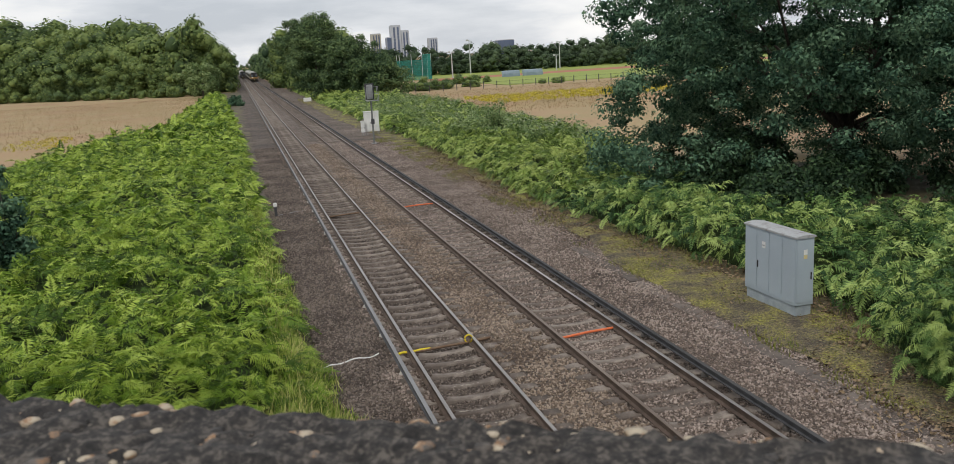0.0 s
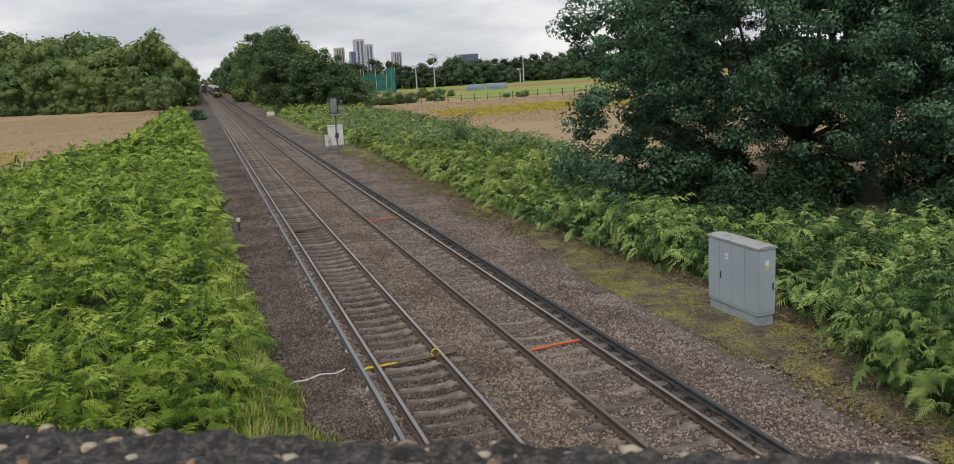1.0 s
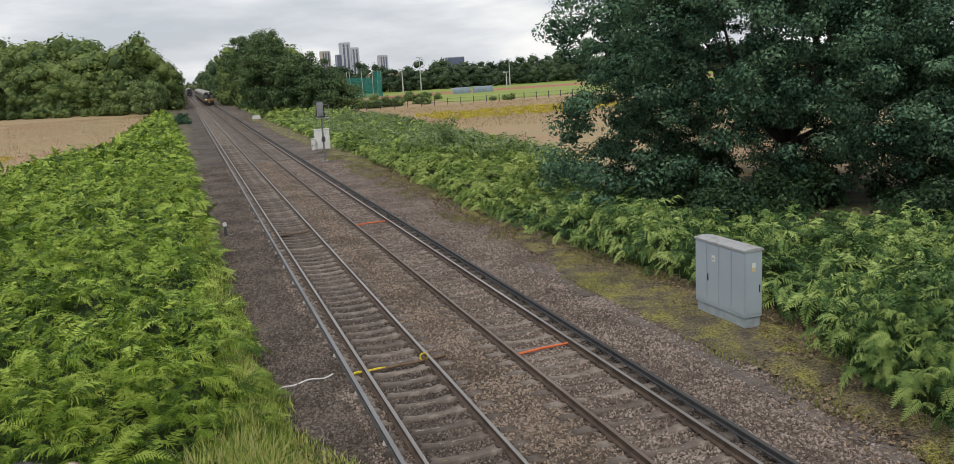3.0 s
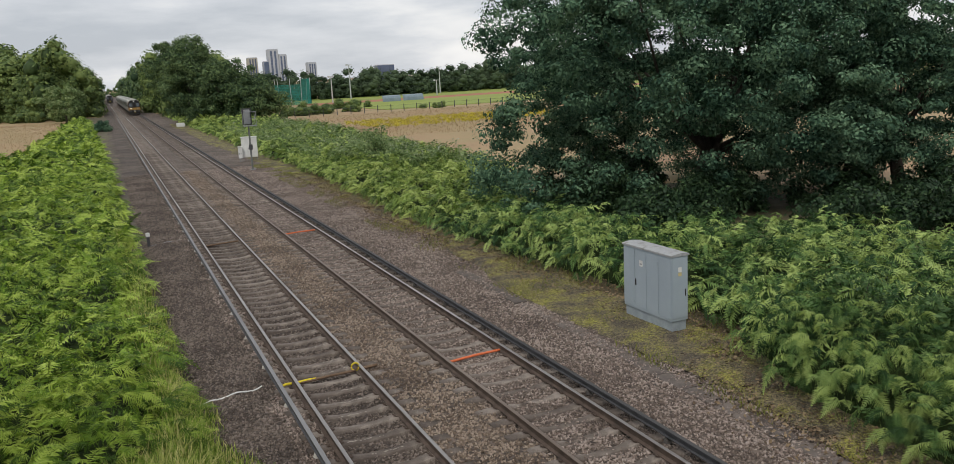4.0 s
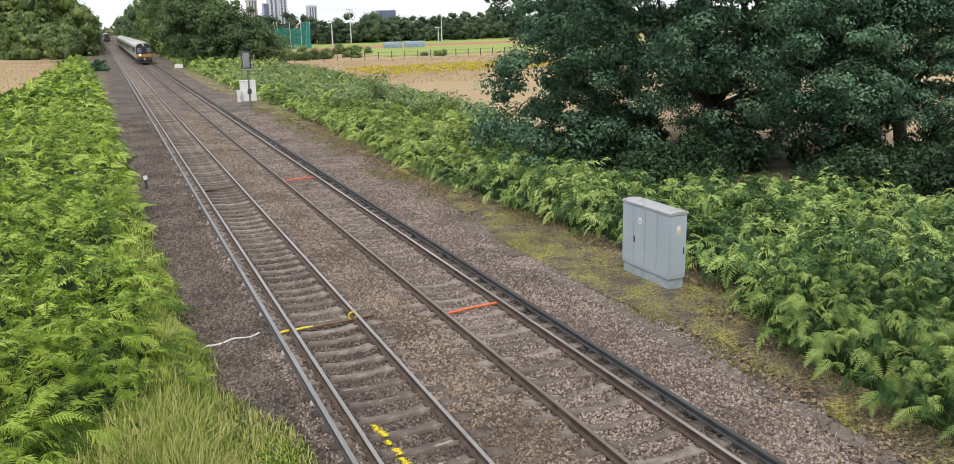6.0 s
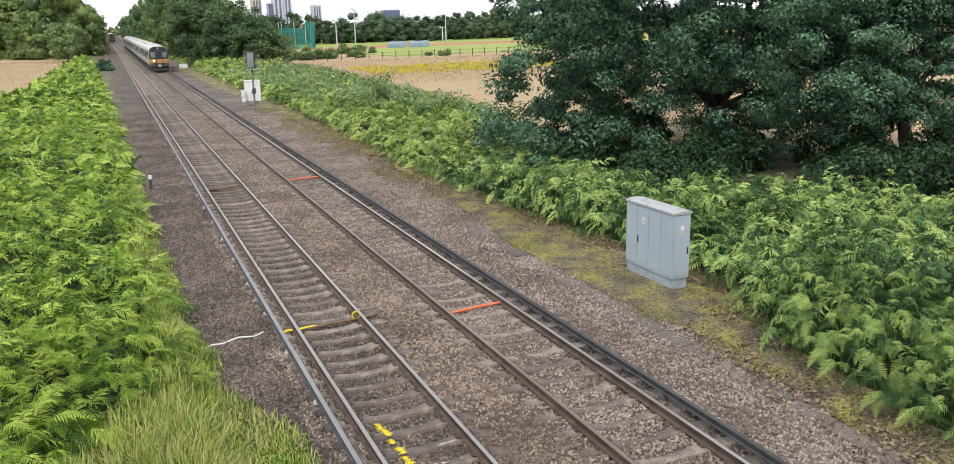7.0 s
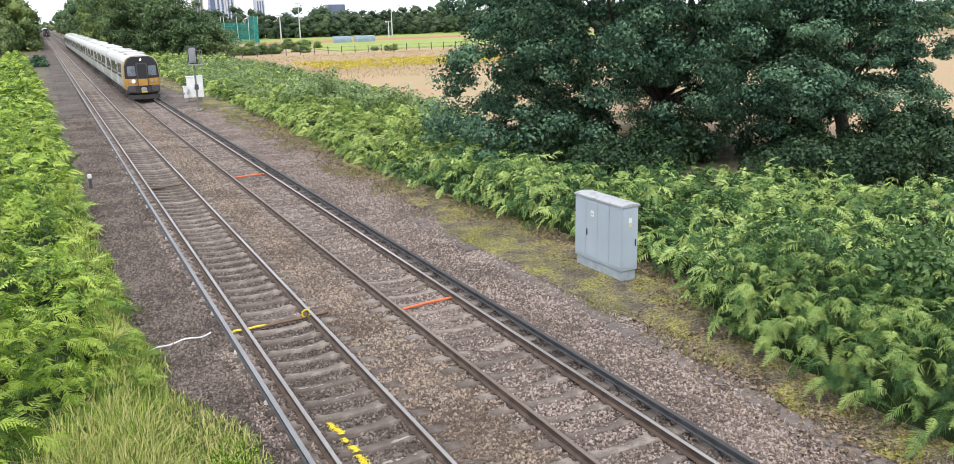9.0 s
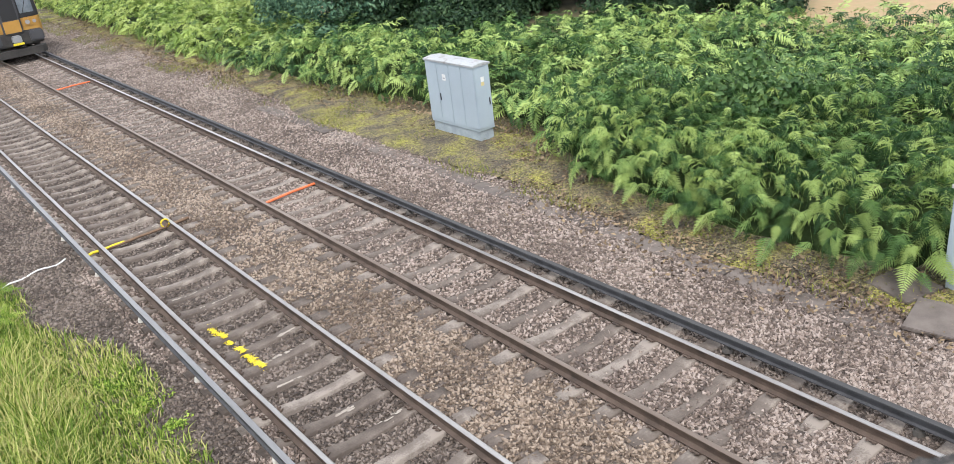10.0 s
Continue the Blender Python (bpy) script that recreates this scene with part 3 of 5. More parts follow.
def scatter(name, template, places, sizes, turns, tilts, material, label, category, spread=None, nod=None):
    """Bakes a template at many places into one mesh; nod bends the blade down where it leaves its stalk."""
    tv, tf = template
    n = len(places)
    v = tv[None] * sizes[:, None, :]
    if nod is not None:
        c, s = np.cos(nod)[:, None], np.sin(nod)[:, None]
        top = sizes[:, 2:3] * 0.84
        blade = (tv[:, 2] > 0.3)[None]
        x, z = v[..., 0], v[..., 2] - top
        v[..., 0], v[..., 2] = np.where(blade, x * c + z * s, x), np.where(blade, z * c - x * s, z) + top
    if spread is not None:
        c, s = np.cos(spread)[:, None], np.sin(spread)[:, None]
        top = sizes[:, 2:3] * 0.85
        v[..., 1], v[..., 2] = v[..., 1] * c - (v[..., 2] - top) * s, v[..., 1] * s + (v[..., 2] - top) * c + top
    c, s = np.cos(tilts)[:, None], np.sin(tilts)[:, None]
    x, z = v[..., 0] * c + v[..., 2] * s, -v[..., 0] * s + v[..., 2] * c
    c, s = np.cos(turns)[:, None], np.sin(turns)[:, None]
    out = np.stack([x * c - v[..., 1] * s, x * s + v[..., 1] * c, z], -1) + places[:, None]
    f = tf[None] + len(tv) * np.arange(n)[:, None, None]
    ob = part(name, np_mesh(name, out.reshape(-1, 3), f.reshape(-1, tf.shape[1])), material)
    return tagged(ob, label, category, kind="stuff")


CAM_XY = np.array([-5.5, 0.0])


def west_edge(y):
    """Trackside edge of the western bracken."""
    return np.interp(y, [-5, 8, 13, 15, 19, 24, 30, 45, 75, 110, 150, 200], [-9.2, -7.6, -5.8, -4.75, -4.65, -4.85, -4.95, -5.1, -5.6, -6.4, -7.5, -8.5])


def west_far(y):
    """Field side of the western bracken."""
    return np.interp(y, [-5, 40, 58, 73, 82, 91, 110, 152, 200], [-24, -22.5, -21.6, -21.0, -19.0, -14.3, -13.5, -12.8, -12])


def east_edge(y):
    return np.interp(y, [-5, 5, 8, 12, 14, 15.5, 18.5, 20, 23, 27, 36, 53, 67, 98, 140, 220], [6.9, 5.9, 5.6, 6.05, 6.9, 7.9, 7.9, 7.7, 7.4, 7.0, 6.8, 7.3, 7.6, 7.2, 7.3, 8.0])


def east_far(y):
    return np.interp(y, [-5, 10, 15, 19, 23, 27, 32, 36, 41, 52, 67, 88, 110, 126, 170, 220], [20, 19.5, 19.3, 17.8, 14.2, 11.6, 11.2, 12.2, 15.5, 16.8, 17.3, 18.8, 18.4, 17.6, 14.1, 12])


def bracken_height(x, y, east):
    h = (1.5 if east else 1.12) + height_noise(x, y, 1.1, 0.95, 6 + east) - 0.48 + height_noise(x, y, 9, 0.3, 8 + east) - 0.15
    a, b = (east_edge(y), east_far(y)) if east else (west_far(y), west_edge(y))
    inside = np.minimum(x - a, b - x)
    return h * np.clip((0.62 if east else 0.45) + inside * 0.55, 0.35, 1)


def bracken(east):
    rng = np.random.default_rng(20 + east)
    side = "green" if east else "bright yellow-green"
    for lod, (near, far, density, big) in enumerate([(0, 19, 30, 0.64), (19, 36, 20, 0.70), (36, 72, 12, 0.86), (72, 215, 5.0, 1.2)]):
        # Past 36 m the eastern copy carries its brighter light in the colour.
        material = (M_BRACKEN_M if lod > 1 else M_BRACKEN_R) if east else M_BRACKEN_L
        n = 60000
        if east and lod == 0:
            density, big = density * 1.35, big * 0.84
        y = rng.uniform(-4, 200, n * 4) if lod == 3 else rng.uniform(-4, (20, 37, 73)[lod], n)
        span = (y.max() - y.min())
        x = rng.uniform(5.5, 25, len(y)) if east else rng.uniform(-24.5, -4.5, len(y))
        keep = (x > east_edge(y)) & (x < east_far(y)) if east else (x > west_far(y)) & (x < west_edge(y))
        d = np.hypot(x - CAM_XY[0], y - CAM_XY[1])
        keep &= (d >= near) & (d < far)
        area = span * 19.5
        keep &= rng.random(len(y)) < density * area / len(y)
        # clear ground round the cabinets, and nothing behind the camera's reach
        if east:
            keep &= ~((x > 5.9) & (x < 7.5) & (y > 15.2) & (y < 18.9)) & ~((x > 5.9) & (x < 7.1) & (y < 4.9))
        keep &= y > (2 if east else 6)
        x, y = x[keep], y[keep]
        m = len(x)
        h = bracken_height(x, y, east)
        size = rng.uniform(0.6, 1.05, m) * big
        a = east_edge(y) if east else west_edge(y)
        lean = np.clip(1.7 - np.abs(x - a), 0, 1)
        sizes = np.stack([size, size * rng.uniform(0.75, 1.05, m), h * (rng.uniform(0.6, 1.12, m) - lean * rng.uniform(0, 0.3, m))], 1)
        turns = rng.uniform(0, 2 * math.pi, m)
        out = math.pi + 0.5 if east else -0.6
        turns = np.where(rng.random(m) < np.maximum(lean, 0.5 if east else 0.25), out + rng.normal(0, 0.75, m), turns)
        z = np.full(m, -0.25)
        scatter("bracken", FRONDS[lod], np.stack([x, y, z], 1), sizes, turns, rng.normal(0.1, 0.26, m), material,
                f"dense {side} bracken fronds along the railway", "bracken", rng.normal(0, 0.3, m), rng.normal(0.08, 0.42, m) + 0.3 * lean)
    xs, ys = (np.linspace(5.5, 25.5, 60) if east else np.linspace(-24.5, -4.5, 56)), np.r_[np.arange(2, 60, 0.35), np.arange(60, 205, 1.5)]

    # Low sheet added to fill the gaps between fronds with painted shade.
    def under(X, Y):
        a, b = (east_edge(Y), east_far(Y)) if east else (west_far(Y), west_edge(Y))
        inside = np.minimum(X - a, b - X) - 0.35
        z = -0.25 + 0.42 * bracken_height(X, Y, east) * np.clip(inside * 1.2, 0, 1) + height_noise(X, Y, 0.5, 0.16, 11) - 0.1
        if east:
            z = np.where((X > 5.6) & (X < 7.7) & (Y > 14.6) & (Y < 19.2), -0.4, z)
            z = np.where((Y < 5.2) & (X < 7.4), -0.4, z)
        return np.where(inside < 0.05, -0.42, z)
    ob = part("bracken_shade_sheet", grid_mesh("bracken_shade_sheet", xs, ys, under), M_UNDER)
    tagged(smooth(ob), "dark sheet low in the bracken with the shade of its gaps painted in", "undergrowth", kind="stuff")


bracken(False)
bracken(True)


# ---- trains ----
M_TBODY = mat("pale_grey_train_paint", [(0.30, 0.305, 0.28), (0.39, 0.39, 0.36)], scale=0.5, rough=0.4)
M_TROOF = mat("dusty_white_train_roof", [(0.44, 0.45, 0.43), (0.58, 0.58, 0.55)], scale=0.8, rough=0.6)
M_TYEL = mat("train_warning_yellow", [(0.36, 0.19, 0.04), (0.47, 0.26, 0.055)], scale=2, rough=0.4)
M_TGLASS = mat("dark_train_glass", [(0.02, 0.022, 0.02), (0.04, 0.045, 0.04)], scale=1, rough=0.15, spec=0.35)
M_TUNDER = mat("grimy_underframe", [(0.025, 0.023, 0.022), (0.055, 0.05, 0.046)], scale=3, rough=0.8)
# Base colour carries the sky reflection, as the upright panes mirror little sky.
M_TSCREEN = mat("windscreen_painted_sky", [(0.10, 0.12, 0.14), (0.24, 0.27, 0.31)], scale=1.5, rough=0.08, spec=0.8)
M_TLAMP = plain("lit_headlamp", (0.9, 0.85, 0.7), 0.2, glow=9.0)
M_TLENS = plain("unlit_lamp_lens", (0.35, 0.33, 0.32), 0.15)

BODY = [(-1.33, 0.95), (1.33, 0.95), (1.385, 1.25), (1.39, 2.1), (1.34, 2.9), (1.24, 3.2), (-1.24, 3.2), (-1.34, 2.9), (-1.39, 2.1), (-1.385, 1.25)]
ROOF = [(-1.245, 3.195), (1.245, 3.195), (1.12, 3.45), (0.8, 3.62), (0.35, 3.70), (-0.35, 3.70), (-0.8, 3.62), (-1.12, 3.45)]


def bogie(y):
    bm = box(-1.15, 1.15, y - 1.7, y + 1.7, 0.42, 0.75, 0.03)
    for dy in (-1.2, 1.2):
        for x in (-0.75, 0.75):
            rod((x - 0.07, y + dy, 0.42), (x + 0.07, y + dy, 0.42), 0.42, sides=18, bm=bm)
        box(-1.25, -1.0, y + dy - 0.2, y + dy + 0.2, 0.28, 0.62, 0.03, bm)
        box(1.0, 1.25, y + dy - 0.2, y + dy + 0.2, 0.28, 0.62, 0.03, bm)
    return bm


def coach(base, y0, cab):
    """A 20 m coach from y0 backwards."""
    y1 = y0 + 19.9
    front = y0 + (0.55 if cab else 0.1)
    body = part("coach_body", sweep(BODY, [(front, 1, 1, 0), (y1 - 0.3, 1, 1, 0)]), M_TBODY, base, "pale grey coach side")
    part("coach_roof", sweep(ROOF, [(front, 1, 1, 0), (y1 - 0.3, 1, 1, 0)]), M_TROOF, body, "dusty white roof")
    part("gangway", box(-0.7, 0.7, y1 - 0.35, y1 + 0.25, 0.95, 3.2), M_TUNDER, body, "dark gangway bellows")
    part("underframe", box(-1.2, 1.2, front + 0.1, y1 - 0.4, 0.62, 0.96, 0.02), M_TUNDER, body, "grimy underframe")
    eq = bmesh.new()
    rng = random.Random(int(y0))
    for k in range(5):
        a = y0 + 5.4 + k * 1.9
        box(-1.28, 1.28, a, a + rng.uniform(1.0, 1.7), 0.32, 0.7, 0.03, eq)
    part("equipment_boxes", eq, M_TUNDER, body, "dark equipment boxes")
    for k, y in enumerate((y0 + 3.0, y0 + 17.0)):
        part("bogie", bogie(y), M_TUNDER, body, "dark grimy bogie")
    for k in range(3):
        part("roof_unit", box(-0.75, 0.75, y0 + 4 + k * 5.2, y0 + 6.2 + k * 5.2, 3.66, 3.80, 0.03), M_TROOF, body)
    doors = (y0 + 6.0, y0 + 13.2)
    spans = [(y0 + (2.6 if cab else 0.9), doors[0] - 0.15)] + [(doors[0] + 1.55, doors[1] - 0.15), (doors[1] + 1.55, y1 - 1.0)]
    for s in (-1, 1):
        for d in doors:
            bm = bmesh.new()
            lo, hi = (1.372, 1.40)
            box(min(s * lo, s * hi), max(s * lo, s * hi), d, d + 0.69, 1.05, 3.05, 0.0, bm)
            box(min(s * lo, s * hi), max(s * lo, s * hi), d + 0.71, d + 1.4, 1.05, 3.05, 0.0, bm)
            dr = part("double_door", bm, M_TROOF, body, "pale sliding double door")
            g = bmesh.new()
            for a in (d + 0.14, d + 0.85):
                box(min(s * 1.395, s * 1.412), max(s * 1.395, s * 1.412), a, a + 0.41, 1.95, 2.8, 0.0, g)
            part("door_glass", g, M_TGLASS, dr, "dark door glass")
        for a, b in spans:
            bm = bmesh.new()
            ring = [((s * 1.394), 1.82), (s * 1.346, 2.98), (s * 1.30, 2.98), (s * 1.34, 1.82)]
            ends = [[bm.verts.new((x, y, z)) for x, z in ring] for y in (a - 0.05, b + 0.05)]
            for i in range(4):
                bm.faces.new((ends[0][i], ends[0][(i + 1) % 4], ends[1][(i + 1) % 4], ends[1][i]))
            bm.faces.new(ends[0])
            bm.faces.new(ends[1][::-1])
            part("window_surround", bm, M_DARK, body, "dark band round the windows")
            n = max(1, round((b - a) / 1.85))
            w = (b - a) / n
            for k in range(n):
                bm = bmesh.new()
                for q in ((a + k * w + 0.017),):
                    lowx, topx = 1.398, 1.352
                    vs = [bm.verts.new(p) for p in ((s * lowx, q, 1.9), (s * lowx, q + w - 0.035, 1.9), (s * topx, q + w - 0.035, 2.92), (s * topx, q, 2.92))]
                    inner = [bm.verts.new((v.co.x - s * 0.05, v.co.y, v.co.z)) for v in vs]
                    bm.faces.new(vs)
                    bm.faces.new(inner[::-1])
                    for i in range(4):
                        bm.faces.new((vs[i], inner[i], inner[(i + 1) % 4], vs[(i + 1) % 4]))
                part("side_window", bm, M_TGLASS, body, "dark tinted side window")
    return body


def cab_front(base, tail=False):
    """The driving end: yellow nose, black windscreens on both sides of a grey gangway door, lamps, coupler."""
    paint = M_TUNDER if tail else M_TYEL
    low = [(-1.33, 0.95), (1.33, 0.95), (1.385, 1.25), (1.39, 1.84), (-1.39, 1.84), (-1.385, 1.25)]
    high = [(-1.39, 1.844), (1.39, 1.844), (1.39, 2.1), (1.34, 2.9), (1.24, 3.2), (1.06, 3.46), (0.7, 3.62), (-0.7, 3.62), (-1.06, 3.46), (-1.24, 3.2), (-1.34, 2.9), (-1.39, 2.1)]
    nose = part("cab_nose", sweep(low, [(0.10, 0.86, 1, 0), (0.2, 0.94, 1, 0), (0.56, 1, 1, 0)]), paint, base, "orange-yellow lower cab end")
    part("cab_mask", sweep(high, [(0.13, 0.86, 0.985, 0.03), (0.24, 0.945, 0.995, 0.012), (0.33, 0.965, 1, 0)]), M_BLACK, nose, "black upper cab front")
    part("cab_corner", sweep(high, [(0.331, 0.967, 1, 0), (0.56, 1, 1, 0)]), paint, nose, "yellow cab corner band")
    part("cab_side_panel", sweep([(x * 1.004, z) for x, z in BODY], [(0.562, 1, 1, 0), (1.25, 1, 1, 0)]), paint, nose, "yellow cab side panel")
    for s in (-1, 1):
        def span(a, b):
            return (min(s * a, s * b), max(s * a, s * b))
        w = part("windscreen_surround", box(*span(0.38, 1.255), 0.07, 0.16, 1.84, 3.0, 0.05), M_BLACK, nose, "black windscreen surround")
        part("windscreen", box(*span(0.50, 1.12), 0.045, 0.075, 2.05, 2.85, 0.02), M_TSCREEN, w, "windscreen with pale sky reflection painted in")
        part("wiper", rod((s * 0.62, 0.035, 2.05), (s * 0.86, 0.035, 2.6), 0.012, sides=5), M_BLACK, w)
        h = part("lamp_cluster", box(*span(0.5, 1.2), 0.06, 0.13, 1.42, 1.80, 0.04), paint, nose, "yellow lamp housing")
        lit = s < 0 and not tail
        part("headlamp", rod((s * 0.72, 0.06, 1.62), (s * 0.72, 0.035, 1.62), 0.105, sides=16), M_TLAMP if lit else M_TLENS, h, "lit round headlamp" if lit else "round unlit lamp")
        part("marker_lamp", rod((s * 1.02, 0.06, 1.62), (s * 1.02, 0.035, 1.62), 0.085, sides=12), M_TLENS, h, "small round marker lamp")
        part("buffer_fairing", box(*span(0.62, 1.24), -0.06, 0.35, 0.72, 1.25, 0.06), M_DARK, nose, "dark lower fairing")
    g = part("gangway_door", box(-0.43, 0.43, -0.05, 0.14, 1.18, 3.1, 0.05), M_DARK, nose, "dark grey corridor connection")
    part("gangway_leaf", box(-0.33, 0.33, -0.068, -0.04, 1.84, 2.98, 0.01), M_BLACK, g, "black corridor door")
    part("gangway_panel", box(-0.36, 0.36, -0.075, -0.04, 1.25, 1.80, 0.01), paint, g, "yellow lower panel")
    part("top_lamp", rod((0, 0.13, 3.36), (0, 0.08, 3.36), 0.05, sides=12), M_TLENS if tail else M_TLAMP, nose, "small lit top lamp")
    part("lower_valance", box(-1.2, 1.2, 0.02, 0.5, 0.62, 1.27, 0.05), M_TUNDER, nose)
    c = part("coupler", box(-0.2, 0.2, -0.32, 0.2, 0.78, 1.12, 0.05), M_GALV, nose, "grey automatic coupler")
    part("coupler_plate", box(-0.24, 0.24, -0.34, -0.28, 0.70, 0.80, 0.01), M_YELLOWP, c, "yellow striped plate")
    part("obstacle_deflector", sweep([(-1.22, 0.18), (1.22, 0.18), (1.22, 0.5), (-1.22, 0.5)], [(-0.22, 0.8, 1, 0), (0.1, 1, 1, 0), (0.3, 1, 1, 0)]), M_TUNDER, nose, "dark obstacle deflector")


def make_train(label, coaches, tail=False):
    base = tagged(new("passenger_train"), label, "train", "trains")
    for k in range(coaches):
        coach(base, k * 20.4, k == 0)
    cab_front(base, tail)
    return base


train = make_train("pale grey electric passenger train with a yellow-ended cab", 8)
train.matrix_basis = pose(TRACK_X, 343.4, 0)


# ---- trees and shrubs ----
def leaf_cloud(centres, radii, per, size, rng, flat=0.75, up=0.35):
    """Many small folded leaves round the given clump centres."""
    n = len(centres) * per
    which = np.repeat(np.arange(len(centres)), per)
    way = rng.normal(size=(n, 3))
    way /= np.linalg.norm(way, axis=1, keepdims=True)
    r = radii[which] * rng.random(n) ** 0.38
    p = centres[which] + way * r[:, None] * (1, 1, flat)
    normal = way + rng.normal(0, 0.42, (n, 3)) + (0, 0, up)
    normal /= np.linalg.norm(normal, axis=1, keepdims=True)
    side = np.cross(normal, rng.normal(size=(n, 3)))
    side /= np.linalg.norm(side, axis=1, keepdims=True) + 1e-9
    along = np.cross(normal, side)
    s = (size * rng.uniform(0.6, 1.3, n))[:, None]
    v = np.stack([p - along * s, p + side * s * 0.55 + normal * s * 0.18, p + along * s, p - side * s * 0.55 + normal * s * 0.18], 1)
    i = 4 * np.arange(n)[:, None]
    f = np.concatenate([i + (0, 1, 2), i + (0, 2, 3)])
    return v.reshape(-1, 3), f


def limb(bm, pts, r0, r1, sides=7):
    """A tapered, bent limb through the given points."""
    rings = []
    for k, p in enumerate(pts):
        p = Vector(p)
        ahead = (Vector(pts[min(k + 1, len(pts) - 1)]) - Vector(pts[max(k - 1, 0)])).normalized()
        q = ahead.to_track_quat("Z", "Y")
        r = r0 + (r1 - r0) * k / (len(pts) - 1)
        rings.append([bm.verts.new(p + q @ Vector((math.cos(a) * r, math.sin(a) * r, 0))) for a in (2 * math.pi * j / sides for j in range(sides))])
    for a, b in zip(rings, rings[1:]):
        for j in range(sides):
            bm.faces.new((a[j], a[(j + 1) % sides], b[(j + 1) % sides], b[j]))
    bm.faces.new(rings[-1])
    return bm


def tree(name, x, y, lean, trunk_r, fork, crown, radii, clumps, per, leaf, seed, label, material, low=1.0, clear=0.0, category="tree", clump=(0.9, 1.7), branches=10, flat=0.7, browse=0.0):
    """A broadleaf tree: tapered trunk, limbs that run to the clumps of a ragged crown."""
    rng = np.random.default_rng(seed)
    t = tagged(new(name), label, category)
    t.matrix_basis = pose(x, y, GROUND)
    c = []
    while len(c) < clumps:
        w = rng.normal(size=3)
        w /= np.linalg.norm(w)
        r = rng.uniform(0.3, 1.0) ** 0.6 * (1 + 0.16 * math.sin(3 * math.atan2(w[1], w[0]) + seed) + 0.1 * math.sin(7 * w[2] + 5 * w[0] + seed))
        # the lower half keeps its width, as the outer boughs droop
        wide = 1 / max(0.66, math.sqrt(1 - w[2] ** 2)) if browse and w[2] < 0 else 1.0
        p = np.array(crown) + w * r * np.array(radii) * (wide, wide, 1)
        if p[2] < low or (clear and p[2] < 3.2 and math.hypot(p[0], p[1]) < clear):
            continue
        # an open, browsed underside on the side towards the line
        if browse and p[2] < browse and p[0] * 0.63 + p[1] * 0.78 < 5 and abs(p[0] * 0.78 - p[1] * 0.63) < 4.5 and rng.random() < 0.3:
            continue
        c.append(p)
    c = np.array(c)
    bm = bmesh.new()
    top = Vector((lean[0], lean[1], fork))
    limb(bm, [(0, 0, -0.1), (lean[0] * 0.2, lean[1] * 0.2, fork * 0.25), (lean[0] * 0.6, lean[1] * 0.6, fork * 0.65), top], trunk_r * 1.25, trunk_r * 0.8, 10)
    trunk = part("trunk", bm, M_BARK, t, "dark furrowed bark")
    for k in rng.permutation(len(c))[: min(len(c), branches)]:
        end = Vector(c[k])
        start = top * rng.uniform(0.75, 1.0)
        mid = start.lerp(end, 0.45) + Vector((rng.normal(0, 0.5), rng.normal(0, 0.5), rng.uniform(0.1, 1.0)))
        q = start.lerp(mid, 0.5) + Vector((0, 0, 0.3))
        bm = limb(bmesh.new(), [start, q, mid, end], trunk_r * rng.uniform(0.22, 0.42), 0.03, 6)
        part("limb", bm, M_BARK, t)
    v, f = leaf_cloud(c, rng.uniform(*clump, len(c)), per, leaf, rng, flat)
    tagged(part("crown", np_mesh("crown", v, f), material, t, "dense dark green leaves"), kind="stuff")
    return t


tree("oak_tree", 21.4, 33.2, (0.7, 0.3), 0.55, 2.6, (-0.4, -0.3, 7.0), (10.5, 10.3, 8.6), 1250, 300, 0.086, 4, "large spreading oak with a dark ragged crown", M_OAK, low=0.6, clear=2.2, branches=24, clump=(0.45, 1.05), flat=0.6, browse=3.2)
tree("oak_tree", 28.0, 27.2, (-0.3, 0.4), 0.3, 2.4, (0.0, 0.2, 5.0), (4.6, 4.5, 4.8), 260, 260, 0.084, 9, "smaller oak with low drooping branches over bracken", M_OAK, low=0.5, clear=1.2, branches=18, clump=(0.4, 0.85), flat=0.6)
tree("slender_tree", 25.4, 28.2, (0.1, -0.1), 0.11, 3.0, (0, 0, 4.6), (1.6, 1.6, 1.6), 14, 140, 0.10, 12, "slim pale-barked young tree under the oaks", M_OAK, low=2.6, category="tree")


